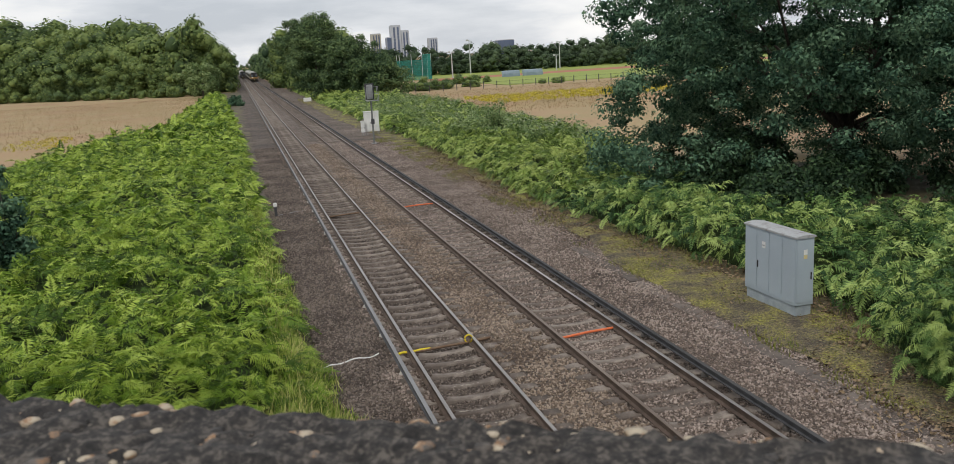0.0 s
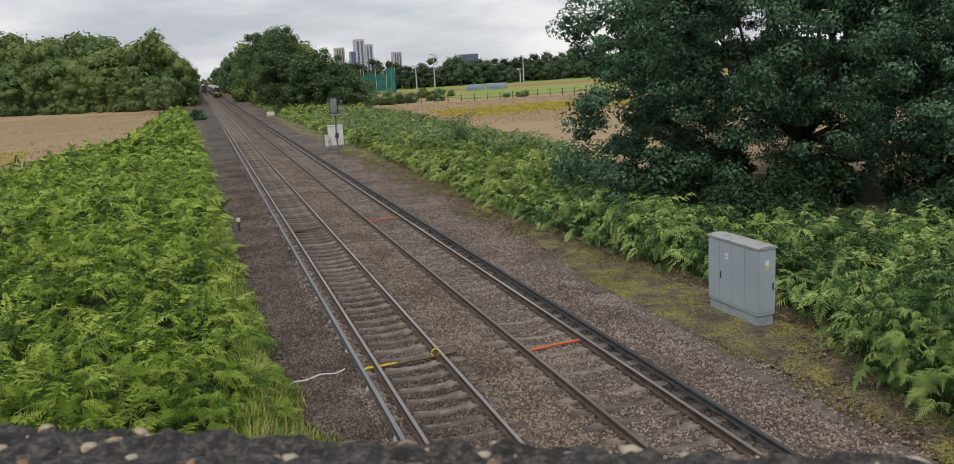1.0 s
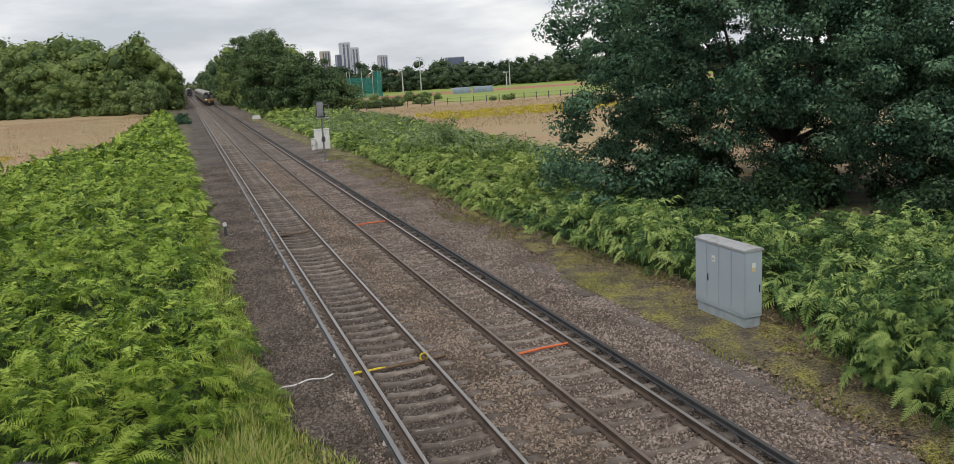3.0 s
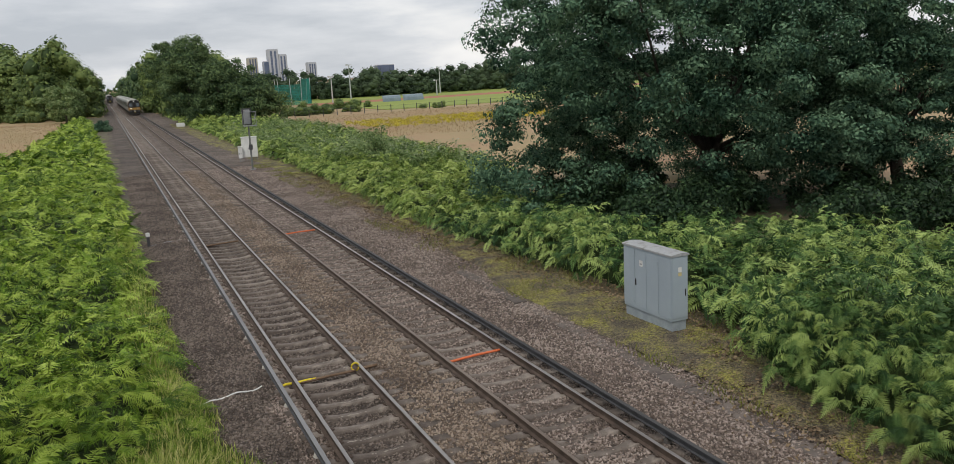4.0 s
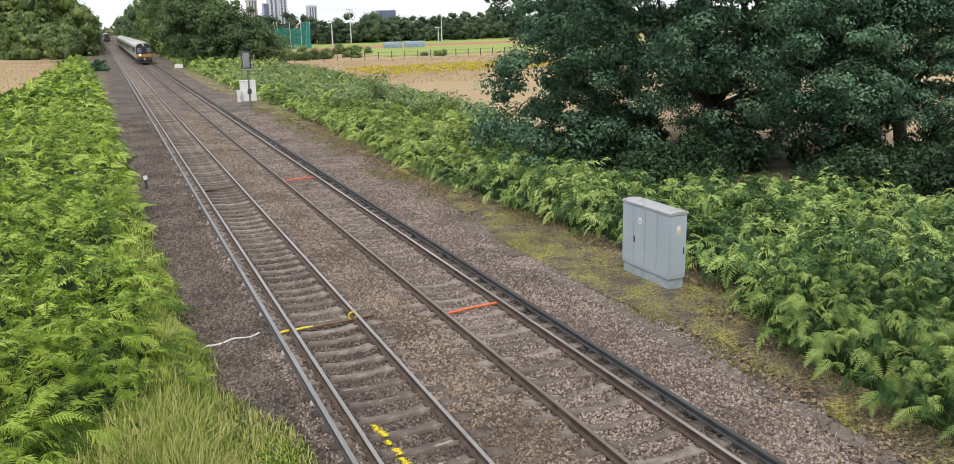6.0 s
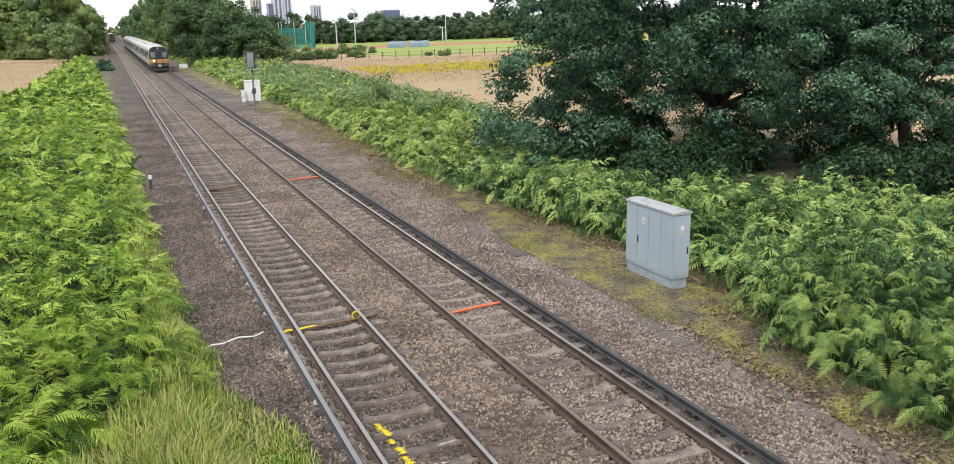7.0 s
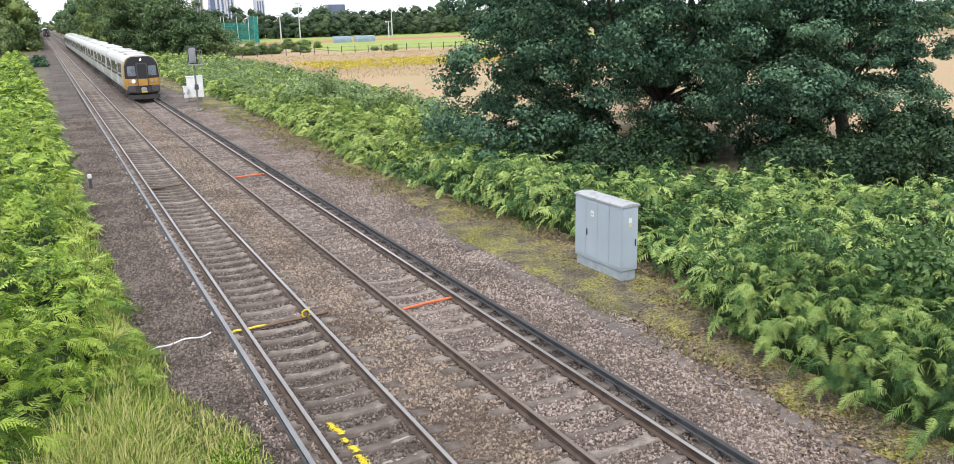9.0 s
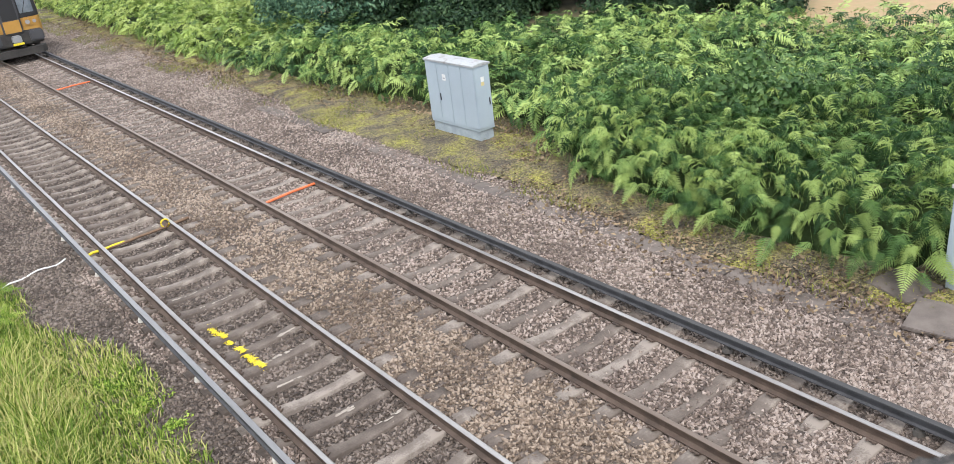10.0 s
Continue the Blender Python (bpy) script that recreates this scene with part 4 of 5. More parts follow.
def shrub(name, x, y, radii, clumps, per, leaf, seed, label, material, category="bush", clump=(0.35, 0.7)):
    """A many-stemmed shrub of small clumps."""
    rng = np.random.default_rng(seed)
    t = tagged(new(name), label, category)
    t.matrix_basis = pose(x, y, GROUND)
    w = rng.normal(size=(clumps, 3))
    w /= np.linalg.norm(w, axis=1, keepdims=True)
    w[:, 2] = np.abs(w[:, 2])
    c = w * np.array(radii) * rng.uniform(0.35, 1.0, (clumps, 1)) * (1, 1, 1) + (0, 0, 0.25)
    bm = bmesh.new()
    for k in range(min(clumps, 14)):
        limb(bm, [(rng.normal(0, 0.1), rng.normal(0, 0.1), -0.05), tuple(c[k] * 0.5 + (0, 0, 0.1)), tuple(c[k])], 0.035, 0.01, 5)
    part("stems", bm, M_BARK, t, "brown woody stems")
    v, f = leaf_cloud(c, rng.uniform(*clump, clumps), per, leaf, rng, 0.8)
    tagged(part("foliage", np_mesh("foliage", v, f), material, t, "dense small leaves"), kind="stuff")
    return t


M_HAZEL = mat("hazel_leaves", [(0.05, 0.11, 0.03), (0.09, 0.17, 0.05), (0.15, 0.24, 0.08)], scale=0.8, island=0.6, rough=0.5, translucent=0.3, spec=0.35)
shrub("holly_bush", 13.2, 30.5, (2.6, 2.6, 2.9), 60, 210, 0.085, 31, "dark holly growing under the oak crown", M_HOLLY)
shrub("holly_bush", 17.0, 27.6, (2.2, 2.0, 2.2), 45, 210, 0.085, 32, "dark holly growing under the oak crown", M_HOLLY)
shrub("holly_bush", 26.6, 23.6, (3.0, 2.4, 2.6), 70, 210, 0.085, 33, "low dark thicket at the edge of the oaks", M_HOLLY)
for hx, hy, hr, hh, seed in ((16.0, 31.5, 2.4, 2.5, 91), (19.6, 29.6, 2.2, 1.9, 92), (23.9, 26.6, 2.3, 2.0, 93), (15.2, 35.0, 2.8, 3.2, 94), (29.4, 24.2, 2.4, 2.2, 95)):
    shrub("holly_bush", hx, hy, (hr, hr, hh), 46, 200, 0.095, seed, "dark holly thicket in the shade of the oaks", M_HOLLY)
for hx, hy, hr, hh, seed in ((13.6, 25.8, 1.9, 2.1, 191), (11.9, 25.4, 1.4, 1.7, 192), (18.4, 21.6, 1.8, 1.9, 193), (20.8, 20.2, 1.9, 2.1, 194), (23.4, 19.0, 2.0, 2.1, 195)):
    shrub("holly_bush", hx, hy, (hr, hr, hh), 40, 170, 0.085, seed, "low dark thicket rising behind the bracken", M_HOLLY)
shrub("hazel_bush", 9.9, 10.2, (1.5, 1.7, 2.0), 60, 110, 0.075, 34, "round-leaved hazel bush among the bracken", M_HAZEL)
shrub("hazel_bush", 9.8, 13.6, (0.8, 0.8, 1.9), 18, 80, 0.07, 35, "small leafy hazel shoots among the bracken", M_HAZEL)
shrub("willow_sapling", 11.6, 56.0, (1.2, 1.0, 3.3), 40, 90, 0.09, 36, "upright grey-green sapling standing above the brambles", M_BRAMBLE, "sapling")
shrub("lineside_bush", -6.0, 150.0, (1.4, 2.2, 1.7), 26, 90, 0.16, 37, "dark green bush at the ballast edge", M_OAK)
shrub("ivy_stump", -13.15, 29.5, (0.75, 0.75, 4.0), 44, 130, 0.08, 38, "tall dark ivy-covered stump in the bracken", M_OAK, "stump", (0.25, 0.45))


def brambles():
    """Bramble banks with pale flowers, over the eastern verge."""
    rng = np.random.default_rng(41)
    n = 900
    y = rng.uniform(47, 112, n)
    lo = np.interp(y, [47, 60, 75, 112], [12.5, 8.2, 8.0, 8.0])
    x = lo + (east_far(y) - lo) * rng.random(n)
    z = bracken_height(x, y, True) * rng.uniform(0.5, 1.0, n) - 0.15
    v, f = leaf_cloud(np.stack([x, y, z], 1), rng.uniform(0.4, 0.8, n), 46, 0.10, rng, 0.55, 0.7)
    tagged(part("bramble_thicket", np_mesh("bramble_thicket", v, f), M_BRAMBLE), "tangled grey-green bramble bank in flower", "brambles", kind="stuff")
    k = rng.choice(n, 300)
    v, f = leaf_cloud(np.stack([x[k], y[k], z[k] + 0.42], 1), np.full(300, 0.4), 5, 0.06, rng, 0.5, 1.2)
    tagged(part("bramble_flowers", np_mesh("bramble_flowers", v, f), M_FLOWER), "small pale bramble flowers", "flowers", kind="stuff")
    n = 800
    x, y = rng.uniform(25, 54, n), rng.uniform(99, 116, n)
    v, f = leaf_cloud(np.stack([x, y, np.full(n, 0.3)], 1), rng.uniform(0.25, 0.5, n), 12, 0.11, rng, 0.7, 0.8)
    tagged(part("ragwort", np_mesh("ragwort", v, f), M_RAGWORT), "patches of yellow ragwort in the dry field", "wild flowers", kind="stuff")
    n = 60
    x, y = rng.uniform(-27, -22, n), rng.uniform(84, 96, n)
    v, f = leaf_cloud(np.stack([x, y, np.full(n, 0.2)], 1), rng.uniform(0.25, 0.5, n), 10, 0.1, rng, 0.7, 0.8)
    tagged(part("ragwort", np_mesh("ragwort", v, f), M_RAGWORT), "yellow ragwort at the field edge", "wild flowers", kind="stuff")


brambles()


def blades(name, x, y, z, high, lean, material, label, rng, wide=0.012):
    """Bent grass blades, two segments each, in one mesh."""
    n = len(x)
    a = rng.uniform(0, 2 * math.pi, n)
    ca, sa = np.cos(a), np.sin(a)
    p = np.stack([x, y, z], 1)
    side = np.stack([-sa, ca, 0 * a], 1) * wide
    out = np.stack([ca, sa, 0 * a], 1)
    m = p + out * (high * lean * 0.35)[:, None] + (0, 0, 1) * (high * 0.6)[:, None]
    tip = p + out * (high * lean)[:, None] + (0, 0, 1) * (high * (1 - 0.35 * lean))[:, None]
    v = np.stack([p - side, p + side, m + side * 0.8, m - side * 0.8, tip], 1)
    i = 5 * np.arange(n)[:, None]
    f = np.concatenate([i + (0, 1, 2), i + (0, 2, 3), i + (3, 2, 4)])
    return tagged(part(name, np_mesh(name, v.reshape(-1, 3), f), material), label, "grass", kind="stuff")


def grasses():
    rng = np.random.default_rng(51)
    n = 230000
    y = rng.uniform(4.5, 40, n)
    x = rng.uniform(-9.5, -3.0, n)
    inner = west_edge(y) - 0.7
    outer = np.interp(y, [5, 10, 11.6, 12.7, 14.4, 17.5, 25, 40], [-3.6, -3.45, -3.2, -3.3, -3.75, -4.3, -4.6, -5.1]) + height_noise(x, y, 1.2, 0.5, 3) - 0.3
    dens = np.clip((outer - x) * 2.5, 0, 1) * np.interp(y, [5, 13, 17, 24, 40], [1, 1, 0.55, 0.3, 0.2])
    keep = (x > inner) & (x < outer) & (rng.random(n) < dens)
    x, y = x[keep], y[keep]
    high = rng.uniform(0.4, 1.05, len(x)) * np.clip((np.interp(y, [5, 40], [-4.1, -4.6]) - x) * 0.9 + 0.25, 0.3, 1)
    blades("long_grass", x, y, np.full(len(x), -0.26), high, rng.uniform(0.1, 0.8, len(x)), M_GRASS, "long pale seeding grass beside the ballast", rng, 0.0105)
    n = 46000
    y = rng.uniform(2, 70, n)
    x = rng.uniform(4.9, 8.2, n)
    keep = (x < east_edge(y) + 0.4) & (rng.random(n) < np.clip(height_noise(x, y, 1.1, 1.6, 5) - 0.55, 0, 1))
    x, y = x[keep], y[keep]
    blades("short_grass", x, y, np.full(len(x), -0.2), rng.uniform(0.04, 0.16, len(x)), rng.uniform(0.3, 1.1, len(x)), M_SHORT, "short mossy grass on the verge", rng, 0.008)
    n = 60000
    y = rng.uniform(88, 215, n)
    x = np.where(rng.random(n) < 0.45, rng.uniform(-80, -13, n), rng.uniform(17, 75, n))
    keep = ((x < west_far(y)) | (x > east_far(y))) & (y < 150 + 60 * (x < 0))
    x, y = x[keep], y[keep]
    blades("field_grass", x, y, np.full(len(x), GROUND), rng.uniform(0.1, 0.24, len(x)), rng.uniform(0.2, 0.9, len(x)), M_DRYGRASS, "dry brown seeding grass of the field", rng, 0.03)


def litter():
    rng = np.random.default_rng(55)
    n = 16000
    y = rng.uniform(2, 60, n)
    x = east_edge(y) + rng.normal(-0.35, 0.6, n)
    v, f = leaf_cloud(np.stack([x, y, np.full(n, -0.165)], 1), np.full(n, 0.03), 1, 0.05, rng, 0.4, 1.5)
    tagged(part("leaf_litter", np_mesh("leaf_litter", v, f), M_LITTER), "brown dead fronds and leaves on the verge", "leaf litter", kind="stuff")


litter()
M_SHORT = mat("short_mossy_grass", [(0.13, 0.16, 0.02), (0.20, 0.22, 0.03), (0.30, 0.27, 0.09)], scale=0.8, island=0.5, translucent=0.2)
M_DRYGRASS = mat("dry_seed_heads", [(0.26, 0.18, 0.09), (0.36, 0.26, 0.14), (0.46, 0.33, 0.2)], scale=0.08, island=0.5, translucent=0.2)

def weeds(x, y, wide, n, seed):
    """A low spreading clump of small bright leaves on the ballast."""
    rng = np.random.default_rng(seed)
    c = np.stack([x + rng.normal(0, wide, n), y + rng.normal(0, wide, n), rng.uniform(-0.26, -0.1, n)], 1)
    v, f = leaf_cloud(c, rng.uniform(0.05, 0.12, n), 40, 0.022, rng, 0.6, 0.6)
    tagged(part("weed_clump", np_mesh("weed_clump", v, f), M_BRACKEN_L), "low bright green weeds creeping over the ballast", "weeds", kind="stuff")


weeds(-3.78, 12.1, 0.17, 90, 61)
weeds(-3.72, 11.3, 0.14, 50, 62)
weeds(-3.55, 10.4, 0.11, 26, 63)


grasses()


# ---- woods ----
def wood_template(seed, lumps, cards, leaf, low_bush=False, balls=1):
    """A far tree: an uneven crown of lumps set with leaf cards, on a stem, one unit high."""
    rng = np.random.default_rng(seed)
    w = rng.normal(size=(lumps, 3))
    w /= np.linalg.norm(w, axis=1, keepdims=True)
    c = np.array((0, 0, 0.50)) + w * (0.23, 0.23, 0.36) * rng.uniform(0.6, 1.05, (lumps, 1))
    rad = rng.uniform(0.12, 0.19, lumps)
    if low_bush:
        c = np.array((0, 0, 0.36)) + w * (0.26, 0.26, 0.32) * rng.uniform(0.5, 1.0, (lumps, 1))
        rad = rng.uniform(0.2, 0.28, lumps)
    skirt = max(3, lumps // 2)
    a = rng.uniform(0, 6.28, skirt)
    low = np.stack([0.2 * np.cos(a), 0.2 * np.sin(a), rng.uniform(0.08, 0.26, skirt)], 1)
    c, rad, lumps = np.concatenate([c, low]), np.r_[rad, rng.uniform(0.11, 0.16, skirt)], lumps + skirt
    n = lumps * cards
    which = np.repeat(np.arange(lumps), cards)
    way = rng.normal(size=(n, 3))
    way /= np.linalg.norm(way, axis=1, keepdims=True)
    p = c[which] + way * (rad[which] * rng.uniform(0.72, 1.0, n))[:, None]
    normal = way + rng.normal(0, 0.35, (n, 3)) + (0, 0, 0.25)
    normal /= np.linalg.norm(normal, axis=1, keepdims=True)
    side = np.cross(normal, rng.normal(size=(n, 3)))
    side /= np.linalg.norm(side, axis=1, keepdims=True)
    along = np.cross(normal, side)
    s = (leaf * rng.uniform(0.6, 1.4, n))[:, None]
    v = [np.stack([p - along * s, p + side * s * 0.7, p + along * s, p - side * s * 0.7], 1).reshape(-1, 3)]
    i = 4 * np.arange(n)[:, None]
    f = [np.concatenate([i + (0, 1, 2), i + (0, 2, 3)])]
    bm = bmesh.new()
    for k in range(lumps):
        ball = bmesh.ops.create_icosphere(bm, subdivisions=balls, radius=rad[k] * 0.7, matrix=Matrix.Translation(c[k]))
        for q in ball["verts"]:
            q.co = Vector(c[k]) + (q.co - Vector(c[k])) * rng.uniform(0.72, 1.08)
    rod((0, 0, 0), (0, 0, 0.4), 0.022, 0.015, 6, bm)
    bmesh.ops.triangulate(bm, faces=bm.faces)
    bm.verts.index_update()
    f.append(np.array([[q.index for q in a.verts] for a in bm.faces]) + 4 * n)
    v.append(np.array([q.co for q in bm.verts]))
    bm.free()
    return np.concatenate(v), np.concatenate(f)


def woodland(name, places, heights, templates, label, rng, squat=1.0, material=None):
    verts, faces, count = [], [], 0
    for k, (x, y) in enumerate(places):
        tv, tf = templates[rng.integers(len(templates))]
        a, h = rng.uniform(0, 6.28), heights[k]
        v = tv * (h * squat * rng.uniform(0.85, 1.2), h * squat * rng.uniform(0.85, 1.2), h)
        v = np.stack([v[:, 0] * math.cos(a) - v[:, 1] * math.sin(a) + x, v[:, 0] * math.sin(a) + v[:, 1] * math.cos(a) + y, v[:, 2] + GROUND - 0.1], 1)
        verts.append(v)
        faces.append(tf + count)
        count += len(v)
    return tagged(part(name, np_mesh(name, np.concatenate(verts), np.concatenate(faces)), material or M_TREE), label, "woodland", kind="stuff")


def woods():
    rng = np.random.default_rng(61)
    mid = [wood_template(s, 11, 120, 0.0195) for s in (1, 2, 3)]
    far = [wood_template(s, 9, 40, 0.028) for s in (4, 5)]
    bush = [wood_template(s, 9, 60, 0.032, True) for s in (6, 7)]
    near = [wood_template(s, 10, 90, 0.021) for s in (8, 9)]
    # western wood behind the field: a hedge of shrubs, then taller and taller trees
    places, high = [], []
    for row in range(7):
        for k in range(22):
            u = k / 21
            places.append((-13 - 118 * u + rng.normal(0, 1.6) - row * 1.0, 222 + 108 * u + row * 7.5 + rng.normal(0, 1.6)))
            high.append((6.5, 9.5, 12.8, 16, 18.6, 20.2, 21.2)[row] * rng.uniform(0.93, 1.08) * (0.94 + 0.76 * u))
    woodland("western_wood", places, high, mid, "rounded mixed green woodland behind the dry field", rng, 1.15)
    places = [(-12 - 118 * u + rng.normal(0, 0.6), 216 + 108 * u) for u in np.linspace(0, 1, 34)]
    woodland("field_hedge", places, rng.uniform(3.4, 5.2, len(places)), bush, "grey-green scrub along the edge of the wood", rng, 1.3)
    # trees along both sides of the line, to its far end
    places, high = [], []
    for y in np.r_[np.arange(232, 420, 8.5), np.arange(420, 760, 17)]:
        for x, h in ((-9.8, 14), (-15.5, 19.5)):
            places.append((x + rng.normal(0, 0.7), y))
            high.append(h * rng.uniform(0.9, 1.15))
    for y in np.r_[np.arange(205, 420, 8.5), np.arange(420, 760, 17)]:
        for x, h in ((11.5, 17), (17.0, 20)):
            places.append((x + rng.normal(0, 0.7), y))
            high.append(h * rng.uniform(0.85, 1.1))
    for x in np.arange(-34, 36, 6.0):
        places.append((x, 800 + rng.normal(0, 6)))
        high.append(rng.uniform(9, 12))
    front = [k for k, p in enumerate(places) if p[1] < 330]
    woodland("lineside_wood", [places[k] for k in front], [high[k] for k in front], near, "tall green trees close along the railway", rng, 1.0)
    places, high = [p for p in places if p[1] >= 330], [h for p, h in zip(places, high) if p[1] >= 330]
    woodland("lineside_wood", places, high, far, "tall dark trees along both sides of the railway", rng, 1.0, M_TREE2)
    # behind the sports ground
    places, high = [], []
    for x in np.arange(26, 330, 2.8):
        for row, h in ((0, 7.0), (1, 8.8), (2, 10.0)):
            places.append((x + rng.normal(0, 1.5), 276 + row * 10 - 0.05 * x + rng.normal(0, 2)))
            high.append(h * rng.uniform(0.85, 1.2))
    woodland("sports_ground_trees", places, high, far, "long belt of dark trees behind the sports ground", rng, 1.3, M_BELT)
    places = [(rng.uniform(26, 41), rng.uniform(158, 168)) for _ in range(14)] + [(rng.uniform(34, 49), rng.uniform(178, 192)) for _ in range(10)] + [(rng.uniform(52, 57), rng.uniform(153, 157)) for _ in range(5)]
    woodland("boundary_scrub", places, np.r_[rng.uniform(1.8, 3.2, 24), rng.uniform(0.9, 1.9, 5)], bush, "green scrub along the sports ground boundary", rng, 1.5)
    places = [(x, 128 - 0.25 * (x - 150) + rng.normal(0, 3)) for x in np.arange(128, 240, 5.0)]
    woodland("eastern_hedge", places, rng.uniform(5, 9, len(places)), far, "green hedge at the far side of the field", rng, 1.3)
    # the big dark trees beside the line
    for n, (x, y, high, wide) in enumerate([(8.9, 152, 14.0, 5.0), (13.6, 147, 11.2, 5.2), (17.8, 144, 7.4, 4.6), (12.5, 166, 13.0, 6.0), (10.6, 198, 17.6, 6.6)]):
        tree("field_maple", x, y, (0.2, 0.1), 0.32, 2.2, (0, 0, high * 0.5), (wide, wide, high * 0.5), 170, 150, 0.20, 70 + n, "tall dense dark green tree beside the railway", M_TREE2, low=0.6, clump=(0.9, 1.5))
    tree("hawthorn_tree", -13.0, 205, (0, 0), 0.2, 1.8, (0, 0, 4.6), (4.2, 4.2, 4.2), 60, 90, 0.25, 81, "rounded light green tree at the wood's corner", M_BRAMBLE, low=0.6, clump=(0.8, 1.4))


# Distance haze is painted in: darker, bluer leaves than the lineside maples.
M_BELT = mat("haze_tinted_dark_leaves", [(0.042, 0.07, 0.04), (0.075, 0.112, 0.06), (0.11, 0.155, 0.08)], scale=0.06, island=0.3, rough=0.7, translucent=0.15, spec=0.1)
M_TREE2 = mat("dark_maple_leaves", [(0.045, 0.085, 0.04), (0.098, 0.158, 0.066), (0.175, 0.245, 0.098)], scale=0.2, island=0.6, rough=0.6, translucent=0.2, spec=0.2)
woods()


# ---- sports ground and skyline ----
M_TURF = mat("mown_turf", [(0.20, 0.26, 0.04), (0.27, 0.32, 0.055)], scale=0.05, bump_scale=2)
M_REDTRACK = mat("red_running_track", [(0.34, 0.12, 0.07), (0.42, 0.16, 0.10)], scale=0.2)
M_NET = mat("green_netting", [(0.02, 0.22, 0.18), (0.04, 0.30, 0.25)], scale=0.5)
M_POLE = plain("pale_steel_pole", (0.48, 0.5, 0.5), 0.5)
M_TOWER = mat("pale_cladding", [(0.40, 0.43, 0.48), (0.50, 0.53, 0.57)], scale=0.05)
M_BLUEGLASS = mat("blue_curtain_wall", [(0.07, 0.10, 0.17), (0.12, 0.16, 0.25)], scale=0.04, rough=0.25)
M_BEIGE = mat("beige_cladding", [(0.36, 0.35, 0.30), (0.44, 0.43, 0.37)], scale=0.05)
M_DUG = mat("blue_grey_shelter_sheet", [(0.16, 0.22, 0.27), (0.24, 0.30, 0.35)], scale=1.0, rough=0.5)

tagged(part("sports_turf", box(46, 170, 160, 214, -0.6, -0.24), M_TURF), "bright mown grass of the sports ground", "sports field", kind="structure")
tagged(part("running_track", box(46, 170, 214.01, 232, -0.6, -0.235), M_REDTRACK), "red running track beside the mown grass", "running track", kind="structure")


tagged(part("outer_turf", box(36, 200, 232.01, 300, -0.6, -0.245), M_TURF), "mown grass beyond the running track", "sports field", kind="structure")


def throwing_cage():
    c = tagged(new("throwing_cage"), "tall green netted throwing cage on steel poles", "sports cage")
    c.matrix_basis = pose(42.2, 230, GROUND)
    corners = [(-4.4, 2), (-4.4, -2), (-1.5, -4), (1.5, -4), (4.4, -2), (4.4, 2)]
    for x, y in corners:
        part("pole", rod((x * 0.9, y, 0), (x, y, 7.2), 0.09, sides=6), M_POLE, c)
    for (x0, y0), (x1, y1) in zip(corners, corners[1:]):
        bm = bmesh.new()
        a, b = Vector((x0, y0, 0)), Vector((x1, y1, 0))
        for k in range(17):
            p = a.lerp(b, k / 16)
            rod(p + Vector((0, 0, 0.3)), p + Vector((0, 0, 7.0 if x0 > 0 or x1 > 2 else 5.6)), 0.05, sides=4, bm=bm)
        for k in range(13):
            z = 0.4 + k * (6.5 if x0 > 0 else 5.1) / 12
            rod(a + Vector((0, 0, z)), b + Vector((0, 0, z)), 0.05, sides=4, bm=bm)
        part("net_panel", bm, M_NET, c, "green netting")


throwing_cage()


def floodlight(x, y, high, heads, label):
    m = tagged(new("floodlight_mast"), label, "floodlight", "floodlight masts")
    m.matrix_basis = pose(x, y, GROUND)
    part("mast", rod((0, 0, 0), (0, 0, high), 0.22, 0.12, 8), M_POLE, m)
    part("crossbar", box(-0.9, 0.9, -0.06, 0.06, high - 0.1, high + 0.05), M_POLE, m)
    for k in range(heads):
        part("lamp_head", box(-0.95 + k * 1.2, -0.35 + k * 1.2, -0.3, 0.12, high - 0.25, high + 0.2, 0.04), M_POLE, m)


floodlight(53.0, 230, 7.2, 2, "short grey floodlight mast beside the throwing cage")
floodlight(66.6, 260, 10.6, 1, "tall slim grey floodlight mast")
floodlight(97.0, 260, 8.6, 1, "tall slim grey floodlight mast")
floodlight(78.5, 300, 4.4, 1, "low distant lamp column")
floodlight(81.5, 300, 4.4, 1, "low distant lamp column")
floodlight(88.0, 240, 4.6, 1, "low distant lamp column")


def dugout(x, y, length):
    d = tagged(new("team_shelter"), "long low blue-grey team shelter with a curved roof", "shelter", "team shelters")
    d.matrix_basis = pose(x, y, GROUND)
    arc = [(0, 0), (0.05, 0.9), (0.35, 1.45), (0.9, 1.65), (1.4, 1.6), (1.4, 1.54), (0.9, 1.58), (0.4, 1.38), (0.12, 0.88), (0.07, 0)]
    bm = sweep([(a, b) for a, b in arc], [(0, 1, 1, 0), (length, 1, 1, 0)])
    part("roof_shell", bm, M_DUG, d, at=pose(length, 0, 0, 0, 0, 90))
    part("bench", box(0.2, length - 0.2, 0.5, 0.9, 0.35, 0.45), M_POLE, d)


dugout(60.5, 208, 4.9)
dugout(66.1, 208, 5.6)

fence = tagged(new("field_fence"), "line of dark posts along the sports ground", "fence")
for k in range(34):
    part("post", box(26 + k * 2.6 - 0.045, 26 + k * 2.6 + 0.045, 151.9, 152.1, GROUND, 1.0), M_DARK, fence)
